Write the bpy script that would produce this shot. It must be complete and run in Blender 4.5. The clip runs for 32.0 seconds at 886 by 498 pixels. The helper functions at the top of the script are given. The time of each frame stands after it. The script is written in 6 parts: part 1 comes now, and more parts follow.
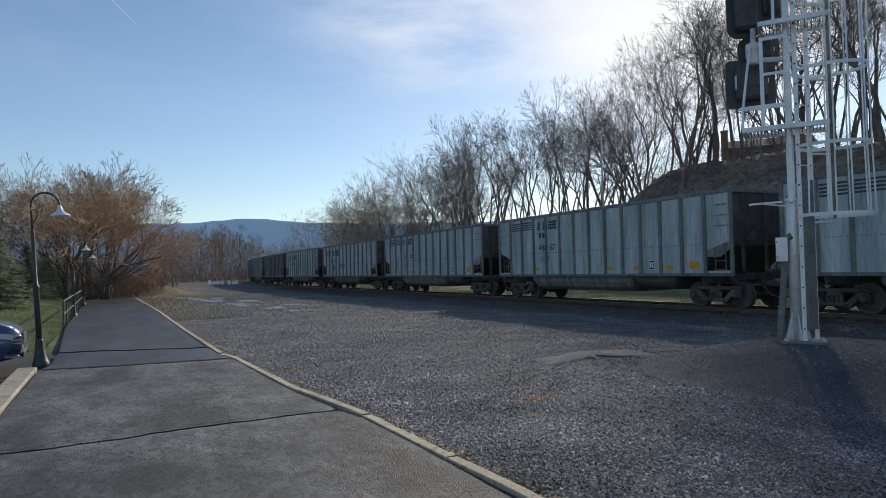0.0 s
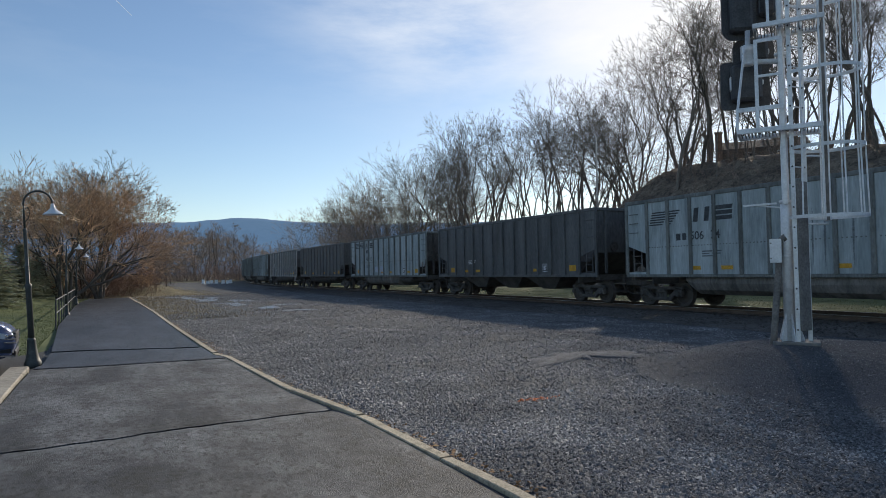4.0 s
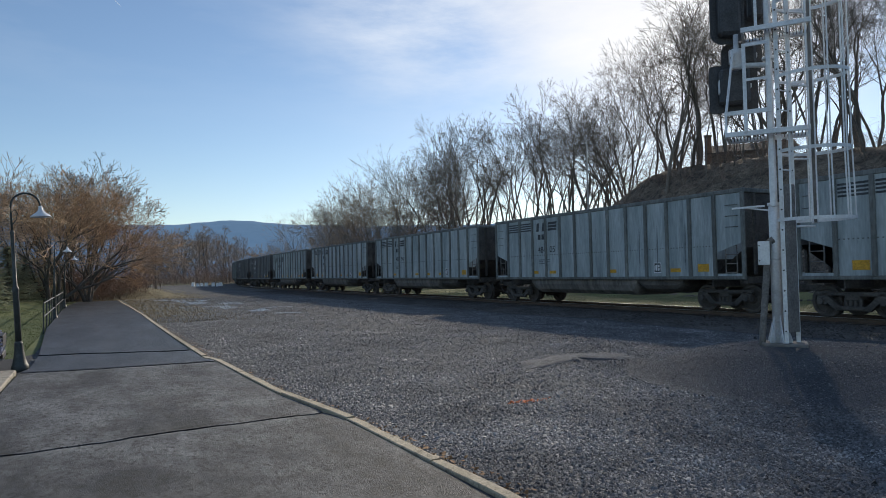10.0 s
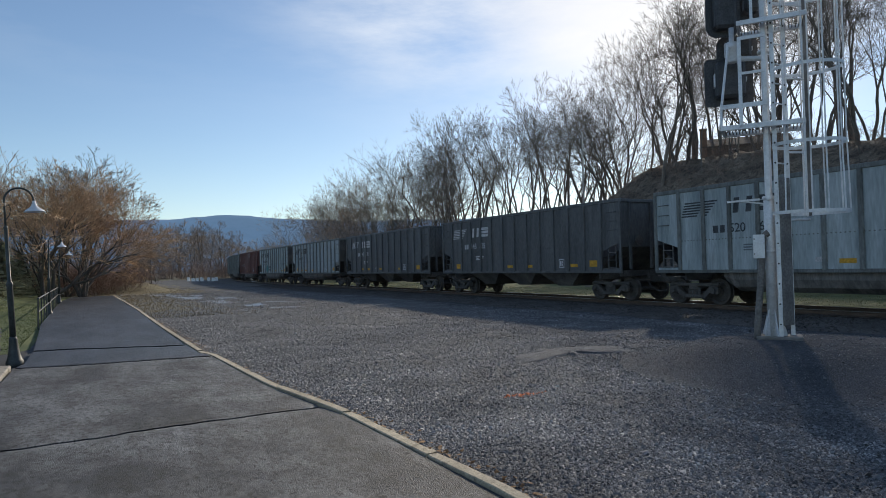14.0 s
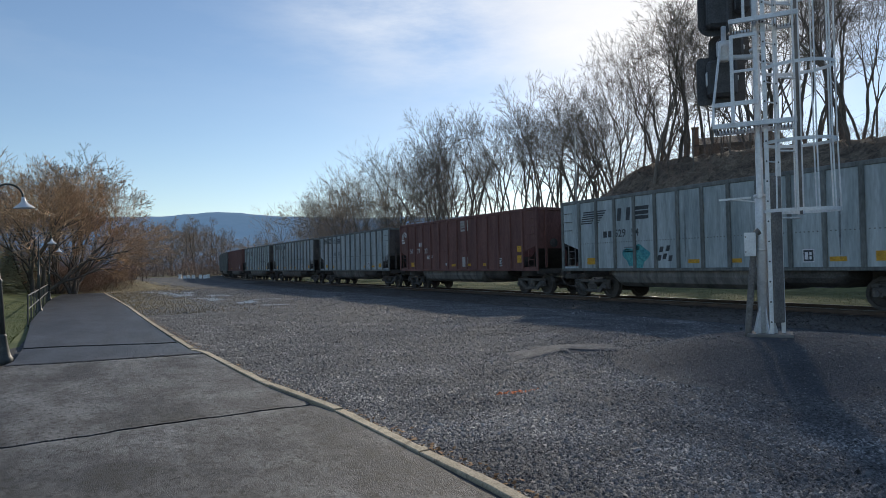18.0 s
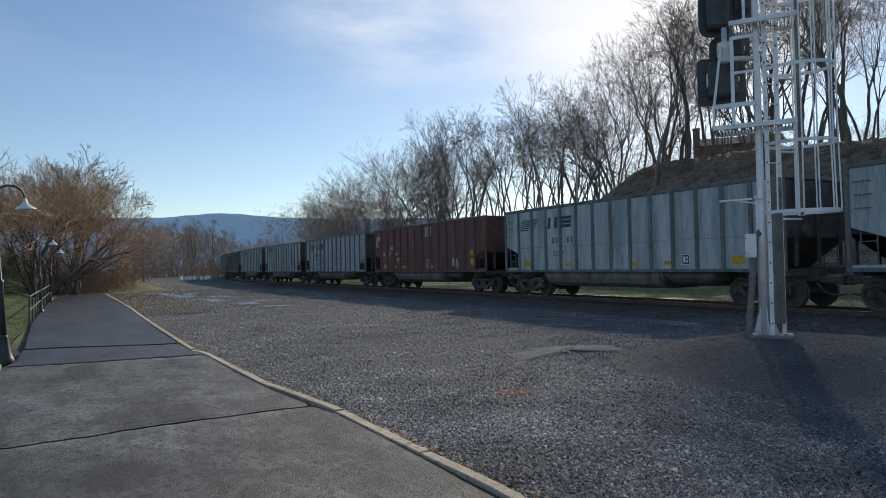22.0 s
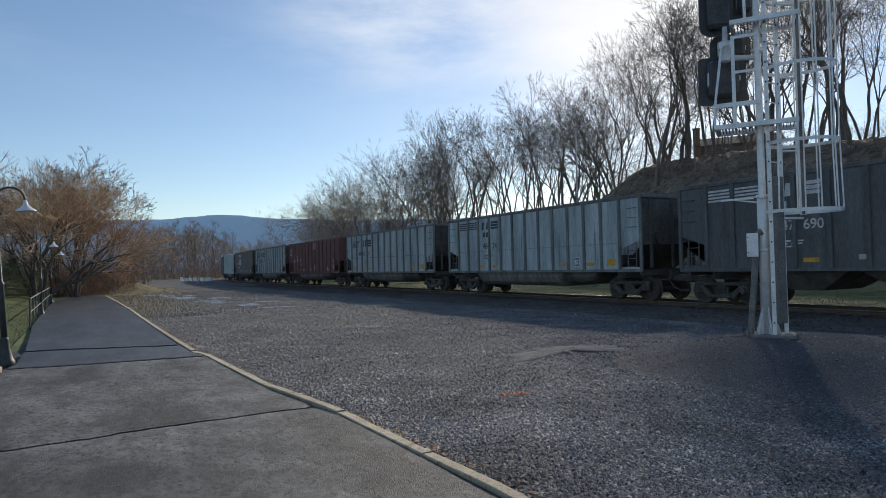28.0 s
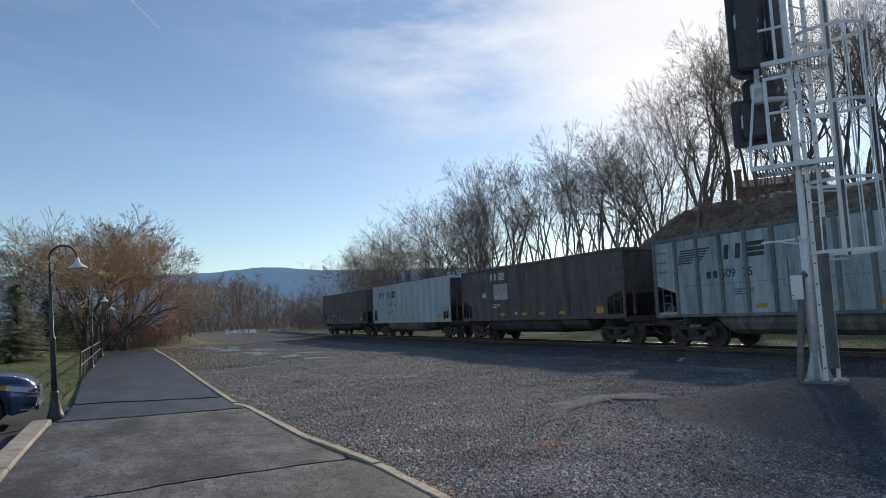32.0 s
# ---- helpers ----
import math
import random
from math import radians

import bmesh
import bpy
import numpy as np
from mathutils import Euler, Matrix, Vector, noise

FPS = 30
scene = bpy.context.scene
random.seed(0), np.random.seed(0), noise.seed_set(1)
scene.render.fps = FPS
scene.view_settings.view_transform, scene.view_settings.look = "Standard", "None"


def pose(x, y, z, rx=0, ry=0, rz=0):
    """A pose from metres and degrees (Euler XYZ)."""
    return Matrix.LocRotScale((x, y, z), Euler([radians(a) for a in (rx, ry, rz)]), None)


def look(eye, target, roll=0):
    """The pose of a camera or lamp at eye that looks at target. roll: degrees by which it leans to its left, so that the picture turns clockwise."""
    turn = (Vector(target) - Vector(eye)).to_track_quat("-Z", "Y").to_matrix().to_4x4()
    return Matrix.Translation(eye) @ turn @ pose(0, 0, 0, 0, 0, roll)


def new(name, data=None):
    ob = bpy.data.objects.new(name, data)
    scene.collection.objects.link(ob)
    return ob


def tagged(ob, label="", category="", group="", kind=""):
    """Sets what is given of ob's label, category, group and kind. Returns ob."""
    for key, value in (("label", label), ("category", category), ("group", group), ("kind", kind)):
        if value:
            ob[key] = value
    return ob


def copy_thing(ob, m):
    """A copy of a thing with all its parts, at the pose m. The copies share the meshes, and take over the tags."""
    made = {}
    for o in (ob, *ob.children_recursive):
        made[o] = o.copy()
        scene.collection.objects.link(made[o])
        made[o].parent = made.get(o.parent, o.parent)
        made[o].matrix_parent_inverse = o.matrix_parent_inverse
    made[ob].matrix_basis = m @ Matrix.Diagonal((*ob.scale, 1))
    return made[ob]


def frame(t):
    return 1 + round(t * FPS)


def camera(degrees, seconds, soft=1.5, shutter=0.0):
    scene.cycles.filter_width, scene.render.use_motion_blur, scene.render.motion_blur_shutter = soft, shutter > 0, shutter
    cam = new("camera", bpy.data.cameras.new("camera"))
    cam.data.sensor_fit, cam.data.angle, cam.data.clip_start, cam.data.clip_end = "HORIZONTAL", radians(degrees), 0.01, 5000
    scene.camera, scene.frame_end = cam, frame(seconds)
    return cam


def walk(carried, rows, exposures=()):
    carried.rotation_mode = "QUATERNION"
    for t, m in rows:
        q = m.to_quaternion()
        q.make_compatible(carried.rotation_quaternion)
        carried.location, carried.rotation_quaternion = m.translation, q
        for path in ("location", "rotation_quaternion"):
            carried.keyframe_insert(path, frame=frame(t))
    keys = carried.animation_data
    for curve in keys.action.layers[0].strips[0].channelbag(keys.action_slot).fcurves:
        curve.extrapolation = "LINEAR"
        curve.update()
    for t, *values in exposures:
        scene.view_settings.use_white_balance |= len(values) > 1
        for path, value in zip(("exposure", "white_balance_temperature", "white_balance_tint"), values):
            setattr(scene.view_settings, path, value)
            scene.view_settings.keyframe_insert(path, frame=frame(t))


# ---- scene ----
# World: the straight track runs along +y, the eye stands at the origin, z = 0 is the asphalt path.
cam = camera(67.71, 32.0, soft=0.9, shutter=0.06)
# seconds, eye x y z, heading to the right of +y, tilt up, roll (degrees)
PATH = [
    (0, -0.000, -0.000, 1.600, 26.57, 1.82, -1.25),
    (0.5, -0.001, 0.005, 1.603, 26.60, 1.84, -1.26),
    (1, 0.002, -0.001, 1.600, 26.59, 1.90, -1.37),
    (1.5, 0.003, 0.006, 1.599, 26.58, 1.94, -1.20),
    (2, 0.003, 0.006, 1.598, 26.59, 1.91, -1.25),
    (2.5, 0.004, 0.007, 1.596, 26.63, 1.92, -1.22),
    (3, -0.003, 0.005, 1.603, 26.82, 1.87, -1.28),
    (3.5, -0.000, 0.009, 1.601, 26.98, 1.81, -1.09),
    (5.5, 0.004, 0.011, 1.603, 27.34, 1.89, -1.32),
    (6, 0.005, 0.012, 1.597, 27.42, 2.03, -1.57),
    (6.5, 0.004, 0.016, 1.595, 27.18, 2.03, -0.95),
    (7, -0.001, 0.018, 1.596, 27.26, 2.07, -0.88),
    (7.5, 0.000, 0.020, 1.596, 27.45, 2.12, -0.76),
    (8, 0.006, 0.016, 1.600, 27.45, 2.17, -0.76),
    (8.5, 0.007, 0.011, 1.600, 27.56, 2.24, -0.76),
    (9, 0.009, 0.005, 1.603, 27.61, 2.30, -0.98),
    (9.5, -0.001, -0.002, 1.604, 27.78, 2.35, -1.13),
    (10, 0.007, 0.001, 1.600, 27.80, 2.02, -1.11),
    (10.5, 0.004, 0.003, 1.604, 27.81, 1.97, -0.83),
    (11, 0.008, 0.012, 1.601, 27.88, 1.55, -1.05),
    (11.5, 0.013, 0.010, 1.601, 27.90, 1.47, -1.20),
    (12, 0.010, 0.004, 1.599, 27.90, 1.55, -0.81),
    (12.5, 0.016, 0.005, 1.593, 27.91, 1.63, -1.04),
    (13, 0.015, 0.004, 1.596, 27.93, 1.60, -0.91),
    (13.5, 0.009, 0.008, 1.596, 28.07, 1.56, -0.99),
    (14, 0.012, 0.007, 1.599, 28.15, 1.51, -1.26),
    (14.5, 0.016, 0.007, 1.596, 28.15, 1.49, -0.96),
    (16.5, 0.016, 0.009, 1.597, 28.77, 1.29, -1.17),
    (17, 0.019, 0.013, 1.597, 28.80, 1.27, -1.26),
    (17.5, 0.020, 0.006, 1.597, 28.79, 1.31, -1.25),
    (18, 0.017, 0.013, 1.596, 28.78, 1.29, -1.17),
    (18.5, 0.012, 0.017, 1.598, 28.91, 1.32, -1.19),
    (19, 0.020, 0.016, 1.595, 28.88, 1.28, -1.30),
    (19.5, 0.017, 0.017, 1.594, 28.95, 1.30, -1.35),
    (20, 0.018, 0.016, 1.596, 28.99, 1.28, -1.32),
    (20.5, 0.019, 0.015, 1.595, 28.96, 1.33, -1.27),
    (21, 0.018, 0.009, 1.594, 28.88, 1.37, -1.34),
    (21.5, 0.014, 0.008, 1.595, 28.76, 1.40, -1.14),
    (22, 0.019, 0.004, 1.596, 28.69, 1.39, -1.16),
    (22.5, 0.016, 0.015, 1.593, 28.66, 1.46, -0.67),
    (23, 0.016, 0.020, 1.590, 28.77, 1.47, -0.78),
    (23.5, 0.018, 0.015, 1.591, 28.76, 1.54, -0.90),
    (24, 0.014, 0.019, 1.595, 28.76, 1.54, -0.87),
    (24.5, 0.012, 0.027, 1.592, 28.75, 1.54, -0.69),
    (25, 0.017, 0.025, 1.592, 28.63, 1.37, -0.94),
    (25.5, 0.014, 0.022, 1.596, 28.61, 1.23, -1.18),
    (27.5, 0.012, 0.027, 1.594, 28.63, 1.45, -1.05),
    (28, 0.015, 0.027, 1.591, 28.67, 1.46, -1.36),
    (28.5, 0.019, 0.019, 1.597, 28.65, 1.40, -1.43),
    (29, 0.021, 0.012, 1.591, 28.59, 1.35, -1.25),
    (29.5, 0.032, 0.006, 1.597, 28.56, 1.15, -1.72),
    (30, 0.092, 0.009, 1.589, 28.40, 1.02, -1.69),
    (30.5, 0.166, 0.003, 1.587, 26.14, 1.43, -1.71),
    (31, 0.177, -0.021, 1.597, 25.32, 2.69, -2.13),
    (31.5, 0.144, -0.038, 1.591, 25.19, 4.67, -2.78),
    (31.8, 0.100, -0.049, 1.591, 25.05, 5.72, -2.45),
    (32, 0.072, -0.056, 1.591, 25.29, 5.76, -2.29),
]


def aim(x, y, z, yaw, tilt, roll):
    a, b = radians(yaw), radians(tilt)
    return look((x, y, z), (x + math.sin(a) * math.cos(b), y + math.cos(a) * math.cos(b), z + math.sin(b)), roll)


walk(cam, [(row[0], aim(*row[1:])) for row in PATH])

# ---- light ----
SUN_AZ, SUN_EL = 47.5, 23.0      # degrees right of +y, degrees up
scene.view_settings.exposure = 0.0
world = bpy.data.worlds.new("world")
scene.world = world
world.use_nodes = True
wn, wl = world.node_tree.nodes, world.node_tree.links
sky = wn.new("ShaderNodeTexSky")
sky.sky_type, sky.sun_disc = "NISHITA", False
sky.sun_elevation, sky.sun_rotation = radians(SUN_EL), radians(SUN_AZ)
sky.altitude, sky.air_density, sky.dust_density, sky.ozone_density = 300, 1.0, 0.25, 2.6
wn["Background"].inputs["Strength"].default_value = 0.116
# thin cirrus veil, drawn out by stretched noise
geo = wn.new("ShaderNodeTexCoord")
mp = wn.new("ShaderNodeMapping")
mp.inputs["Scale"].default_value = (1.3, 2.3, 5.5)
mp.inputs["Rotation"].default_value = (0.35, 0.25, 0.6)
nz = wn.new("ShaderNodeTexNoise")
nz.inputs["Scale"].default_value, nz.inputs["Detail"].default_value, nz.inputs["Roughness"].default_value = 1.8, 9, 0.62
rp = wn.new("ShaderNodeValToRGB")
rp.color_ramp.elements[0].position, rp.color_ramp.elements[1].position = 0.40, 0.68
mix = wn.new("ShaderNodeMixRGB")
mix.inputs[2].default_value = (8.5, 8.8, 9.2, 1)
wl.new(geo.outputs["Generated"], mp.inputs["Vector"])
wl.new(mp.outputs[0], nz.inputs["Vector"])
wl.new(nz.outputs["Fac"], rp.inputs["Fac"])
half = wn.new("ShaderNodeMath")
half.operation = "MULTIPLY"
half.inputs[1].default_value = 0.75
wl.new(rp.outputs["Color"], half.inputs[0])
# the veil thickens round a point high in the south-west
dot = wn.new("ShaderNodeVectorMath")
dot.operation = "DOT_PRODUCT"
dot.inputs[1].default_value = (math.sin(radians(43)) * math.cos(radians(30)), math.cos(radians(43)) * math.cos(radians(30)), math.sin(radians(30)))
wl.new(geo.outputs["Generated"], dot.inputs[0])
veil = wn.new("ShaderNodeMapRange")
veil.interpolation_type = "SMOOTHSTEP"
veil.inputs[1].default_value, veil.inputs[2].default_value, veil.inputs[3].default_value, veil.inputs[4].default_value = 0.86, 0.97, 0.12, 1.0
wl.new(dot.outputs["Value"], veil.inputs[0])
thick_veil = wn.new("ShaderNodeMath")
thick_veil.operation = "MULTIPLY"
wl.new(half.outputs[0], thick_veil.inputs[0])
wl.new(veil.outputs[0], thick_veil.inputs[1])
wl.new(sky.outputs[0], mix.inputs[1])
# the veil ends above the horizon
part_z = wn.new("ShaderNodeSeparateXYZ")
wl.new(geo.outputs["Generated"], part_z.inputs[0])
floor_z = wn.new("ShaderNodeMapRange")
floor_z.interpolation_type = "SMOOTHSTEP"
floor_z.inputs[1].default_value, floor_z.inputs[2].default_value, floor_z.inputs[3].default_value, floor_z.inputs[4].default_value = 0.20, 0.34, 0.25, 1.0
wl.new(part_z.outputs[2], floor_z.inputs[0])
low_veil = wn.new("ShaderNodeMath")
low_veil.operation = "MULTIPLY"
wl.new(thick_veil.outputs[0], low_veil.inputs[0])
wl.new(floor_z.outputs[0], low_veil.inputs[1])
wl.new(low_veil.outputs[0], mix.inputs[0])
# pale aureole of the sun in the thin cloud
near_sun = wn.new("ShaderNodeVectorMath")
near_sun.operation = "DOT_PRODUCT"
near_sun.inputs[1].default_value = (math.sin(radians(SUN_AZ)) * math.cos(radians(SUN_EL)), math.cos(radians(SUN_AZ)) * math.cos(radians(SUN_EL)), math.sin(radians(SUN_EL)))
wl.new(geo.outputs["Generated"], near_sun.inputs[0])
glow = wn.new("ShaderNodeMapRange")
glow.interpolation_type = "SMOOTHSTEP"
glow.inputs[1].default_value, glow.inputs[2].default_value, glow.inputs[3].default_value, glow.inputs[4].default_value = 0.955, 0.9995, 0.0, 0.6
wl.new(near_sun.outputs["Value"], glow.inputs[0])
halo = wn.new("ShaderNodeMixRGB")
halo.inputs[2].default_value = (9.4, 9.0, 8.5, 1)
wl.new(glow.outputs[0], halo.inputs[0])
wl.new(mix.outputs[0], halo.inputs[1])
wl.new(halo.outputs[0], wn["Background"].inputs["Color"])

sun = new("sun", bpy.data.lights.new("sun", "SUN"))
sun.data.energy, sun.data.angle, sun.data.color = 4.1, radians(2.0), (1.0, 0.89, 0.74)
a, b = radians(SUN_AZ), radians(SUN_EL)
sun.matrix_world = look((math.sin(a) * math.cos(b) * 100, math.cos(a) * math.cos(b) * 100, math.sin(b) * 100), (0, 0, 0))


# ---- materials ----
def paint(name, tones, scale=2.0, fine=60.0, rough=0.7, metal=0.0, bump=0.15, stretch=(1, 1, 1), rand=0.0, dark=0.35, spec=0.4, glow=None, mottle=None):
    """A surface with two scales of colour change and fine relief. tones: two colours, blended by coarse noise. mottle: scale, depth and share of dark flecks."""
    m = bpy.data.materials.new(name)
    m.use_nodes = True
    n, l = m.node_tree.nodes, m.node_tree.links
    p = n["Principled BSDF"]
    p.inputs["Roughness"].default_value, p.inputs["Metallic"].default_value = rough, metal
    p.inputs["Specular IOR Level"].default_value = spec
    tc = n.new("ShaderNodeTexCoord")
    mp = n.new("ShaderNodeMapping")
    mp.inputs["Scale"].default_value = stretch
    l.new(tc.outputs["Object"], mp.inputs["Vector"])
    info = n.new("ShaderNodeObjectInfo")
    off = n.new("ShaderNodeVectorMath")
    off.operation = "MULTIPLY_ADD"
    off.inputs[1].default_value = (37, 53, 71)
    rnd = n.new("ShaderNodeCombineXYZ")
    for k in range(3):
        l.new(info.outputs["Random"], rnd.inputs[k])
    l.new(rnd.outputs[0], off.inputs[0])
    l.new(mp.outputs[0], off.inputs[2])
    big = n.new("ShaderNodeTexNoise")
    big.inputs["Scale"].default_value, big.inputs["Detail"].default_value, big.inputs["Roughness"].default_value = scale, 5, 0.65
    l.new(off.outputs[0], big.inputs["Vector"])
    ramp = n.new("ShaderNodeValToRGB")
    ramp.color_ramp.elements[0].position, ramp.color_ramp.elements[1].position = 0.36, 0.66
    ramp.color_ramp.elements[0].color, ramp.color_ramp.elements[1].color = (*tones[0], 1), (*tones[1], 1)
    l.new(big.outputs["Fac"], ramp.inputs["Fac"])
    small = n.new("ShaderNodeTexNoise")
    small.inputs["Scale"].default_value, small.inputs["Detail"].default_value = fine, 3
    l.new(off.outputs[0], small.inputs["Vector"])
    hsv = n.new("ShaderNodeHueSaturation")
    val = n.new("ShaderNodeMapRange")
    val.inputs[1].default_value, val.inputs[2].default_value = 0.25, 0.75
    val.inputs[3].default_value, val.inputs[4].default_value = 1 - dark, 1 + dark
    l.new(small.outputs["Fac"], val.inputs[0])
    last = val.outputs[0]
    for scale_m, depth_m, share_m in mottle or ():
        fleck = n.new("ShaderNodeTexNoise")
        fleck.inputs["Scale"].default_value, fleck.inputs["Detail"].default_value, fleck.inputs["Roughness"].default_value = scale_m, 6, 0.7
        l.new(off.outputs[0], fleck.inputs["Vector"])
        cut = n.new("ShaderNodeMapRange")
        cut.inputs[1].default_value, cut.inputs[2].default_value = share_m - .05, share_m + .05
        cut.inputs[3].default_value, cut.inputs[4].default_value = 1 - depth_m, 1
        l.new(fleck.outputs["Fac"], cut.inputs[0])
        prod = n.new("ShaderNodeMath")
        prod.operation = "MULTIPLY"
        l.new(last, prod.inputs[0])
        l.new(cut.outputs[0], prod.inputs[1])
        last = prod.outputs[0]
    if rand:
        rr = n.new("ShaderNodeMapRange")
        rr.inputs[3].default_value, rr.inputs[4].default_value = 1 - rand, 1 + rand
        l.new(info.outputs["Random"], rr.inputs[0])
        mul = n.new("ShaderNodeMath")
        mul.operation = "MULTIPLY"
        l.new(last, mul.inputs[0])
        l.new(rr.outputs[0], mul.inputs[1])
        last = mul.outputs[0]
    l.new(last, hsv.inputs["Value"])
    l.new(ramp.outputs["Color"], hsv.inputs["Color"])
    l.new(hsv.outputs["Color"], p.inputs["Base Color"])
    if bump:
        bp = n.new("ShaderNodeBump")
        bp.inputs["Strength"].default_value, bp.inputs["Distance"].default_value = bump, 0.02
        l.new(small.outputs["Fac"], bp.inputs["Height"])
        l.new(bp.outputs["Normal"], p.inputs["Normal"])
    if glow:
        p.inputs["Emission Color"].default_value, p.inputs["Emission Strength"].default_value = (*glow[0], 1), glow[1]
    return m


M = {}
M["gravel"] = paint("gravel", ((0.06, 0.066, 0.074), (0.125, 0.13, 0.138)), 0.45, 45, 0.9, bump=1.0, dark=0.9, mottle=((14, 0.6, 0.45),))
# far gravel: the shade of the wood is put into this darker tone
M["shaded_gravel"] = paint("shaded_gravel", ((0.034, 0.036, 0.039), (0.08, 0.082, 0.085)), 0.35, 28, 0.8, bump=1.0, dark=0.85, mottle=((2.5, 0.4, 0.45),))
M["fresh_gravel"] = paint("fresh_gravel", ((0.05, 0.056, 0.066), (0.085, 0.092, 0.104)), 0.8, 55, 0.9, bump=1.0, dark=0.8, mottle=((16, 0.5, 0.42),))
M["cinder"] = paint("cinder", ((0.09, 0.083, 0.077), (0.165, 0.15, 0.138)), 0.8, 30, 0.95, bump=1.0, dark=0.6)
M["tar"] = paint("tar", ((0.012, 0.011, 0.010), (0.03, 0.027, 0.022)), 6, 60, 0.9, bump=0.6)
M["grass"] = paint("grass", ((0.055, 0.085, 0.024), (0.115, 0.135, 0.045)), 0.5, 40, 0.9, bump=0.5, dark=0.35, mottle=((1.2, 0.25, 0.45),))
# grass behind the track: grazing sunlight is put into a lighter, yellower green
M["sunlit_verge"] = paint("sunlit_verge", ((0.15, 0.16, 0.06), (0.28, 0.265, 0.115)), 0.4, 40, 0.9, bump=0.5, dark=0.35, mottle=((0.8, 0.25, 0.45),))
M["dry_grass"] = paint("dry_grass", ((0.105, 0.095, 0.05), (0.20, 0.165, 0.09)), 0.6, 30, 0.95, bump=0.8, dark=0.5, mottle=((1.5, 0.4, 0.45),))
M["litter"] = paint("litter", ((0.12, 0.094, 0.07), (0.28, 0.225, 0.165)), 0.5, 12, 0.95, bump=1.0, dark=0.7, mottle=((2.5, 0.5, 0.46),))
M["field"] = paint("field", ((0.08, 0.09, 0.04), (0.16, 0.13, 0.08)), 0.02, 0.6, 0.95, bump=0.2)
M["asphalt"] = paint("asphalt", ((0.031, 0.036, 0.045), (0.162, 0.172, 0.183)), 0.75, 110, 0.7, bump=0.8, dark=0.75, stretch=(1.5, 0.75, 1), mottle=((1.3, 0.38, 0.47), (5, 0.35, 0.46), (19, 0.75, 0.44)))
M["lot"] = paint("lot", ((0.035, 0.035, 0.037), (0.06, 0.06, 0.06)), 0.7, 90, 0.85, bump=0.5)
M["concrete"] = paint("concrete", ((0.40, 0.34, 0.24), (0.56, 0.48, 0.35)), 3.0, 70, 0.85, bump=0.45, rand=0.14, mottle=((9, 0.45, 0.40), (40, 0.3, 0.42)))
M["kerb"] = paint("kerb", ((0.26, 0.24, 0.20), (0.40, 0.37, 0.31)), 2.5, 60, 0.85, bump=0.4, rand=0.1, mottle=((7, 0.35, 0.42),))
M["steel_rail"] = paint("steel_rail", ((0.10, 0.07, 0.05), (0.16, 0.11, 0.08)), 2, 60, 0.6, 0.3)
M["rail_head"] = paint("rail_head", ((0.6, 0.58, 0.56), (0.75, 0.74, 0.73)), 2, 60, 0.38, 0.8, bump=0.02)
M["tie"] = paint("tie", ((0.05, 0.04, 0.033), (0.09, 0.072, 0.058)), 3, 40, 0.9, rand=0.25, stretch=(1, 6, 6))
M["car_grey"] = paint("car_grey", ((0.30, 0.35, 0.36), (0.53, 0.585, 0.595)), 0.8, 9, 0.6, bump=0.05, stretch=(1, 2.4, 0.3), dark=0.20, mottle=((1.1, 0.22, 0.42), (4, 0.18, 0.36)))
M["car_grey_rib"] = paint("car_grey_rib", ((0.13, 0.137, 0.13), (0.23, 0.24, 0.228)), 1.2, 14, 0.7, bump=0.03, stretch=(1, 2, 0.4), rand=0.15)
M["car_light"] = paint("car_light", ((0.45, 0.51, 0.52), (0.58, 0.63, 0.64)), 0.9, 14, 0.6, bump=0.03, stretch=(1, 2.2, 0.35), dark=0.15)
M["car_dim"] = paint("car_dim", ((0.125, 0.122, 0.118), (0.195, 0.19, 0.18)), 0.9, 14, 0.65, bump=0.03, stretch=(1, 2.2, 0.35), dark=0.25)
M["car_black"] = paint("car_black", ((0.09, 0.093, 0.096), (0.15, 0.152, 0.153)), 0.9, 14, 0.5, bump=0.03, stretch=(1, 2.2, 0.35), dark=0.3, mottle=((1.1, 0.2, 0.42),))
M["car_brown"] = paint("car_brown", ((0.14, 0.066, 0.058), (0.22, 0.105, 0.09)), 0.9, 14, 0.65, bump=0.03, stretch=(1, 2.2, 0.35), dark=0.25, mottle=((1.1, 0.2, 0.42),))
M["car_umber"] = paint("car_umber", ((0.105, 0.09, 0.08), (0.175, 0.15, 0.132)), 0.9, 14, 0.7, bump=0.03, stretch=(1, 2.2, 0.35), dark=0.25, mottle=((1.1, 0.25, 0.42),))
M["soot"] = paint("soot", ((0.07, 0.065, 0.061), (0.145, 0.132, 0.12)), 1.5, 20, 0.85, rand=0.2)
M["grime"] = paint("grime", ((0.16, 0.15, 0.14), (0.29, 0.27, 0.25)), 1.1, 16, 0.75, stretch=(1, 2, 0.5), dark=0.25, mottle=((1.6, 0.35, 0.45),))
M["wheel"] = paint("wheel", ((0.07, 0.062, 0.056), (0.125, 0.11, 0.098)), 3, 30, 0.55, 0.3)
M["ink"] = paint("ink", ((0.05, 0.055, 0.06), (0.10, 0.108, 0.115)), 4, 30, 0.7, bump=0.0)
M["chalk"] = paint("chalk", ((0.5, 0.5, 0.5), (0.75, 0.75, 0.74)), 4, 30, 0.7, bump=0.0)
M["amber"] = paint("amber", ((0.55, 0.28, 0.03), (0.75, 0.42, 0.05)), 5, 30, 0.6, bump=0.0)
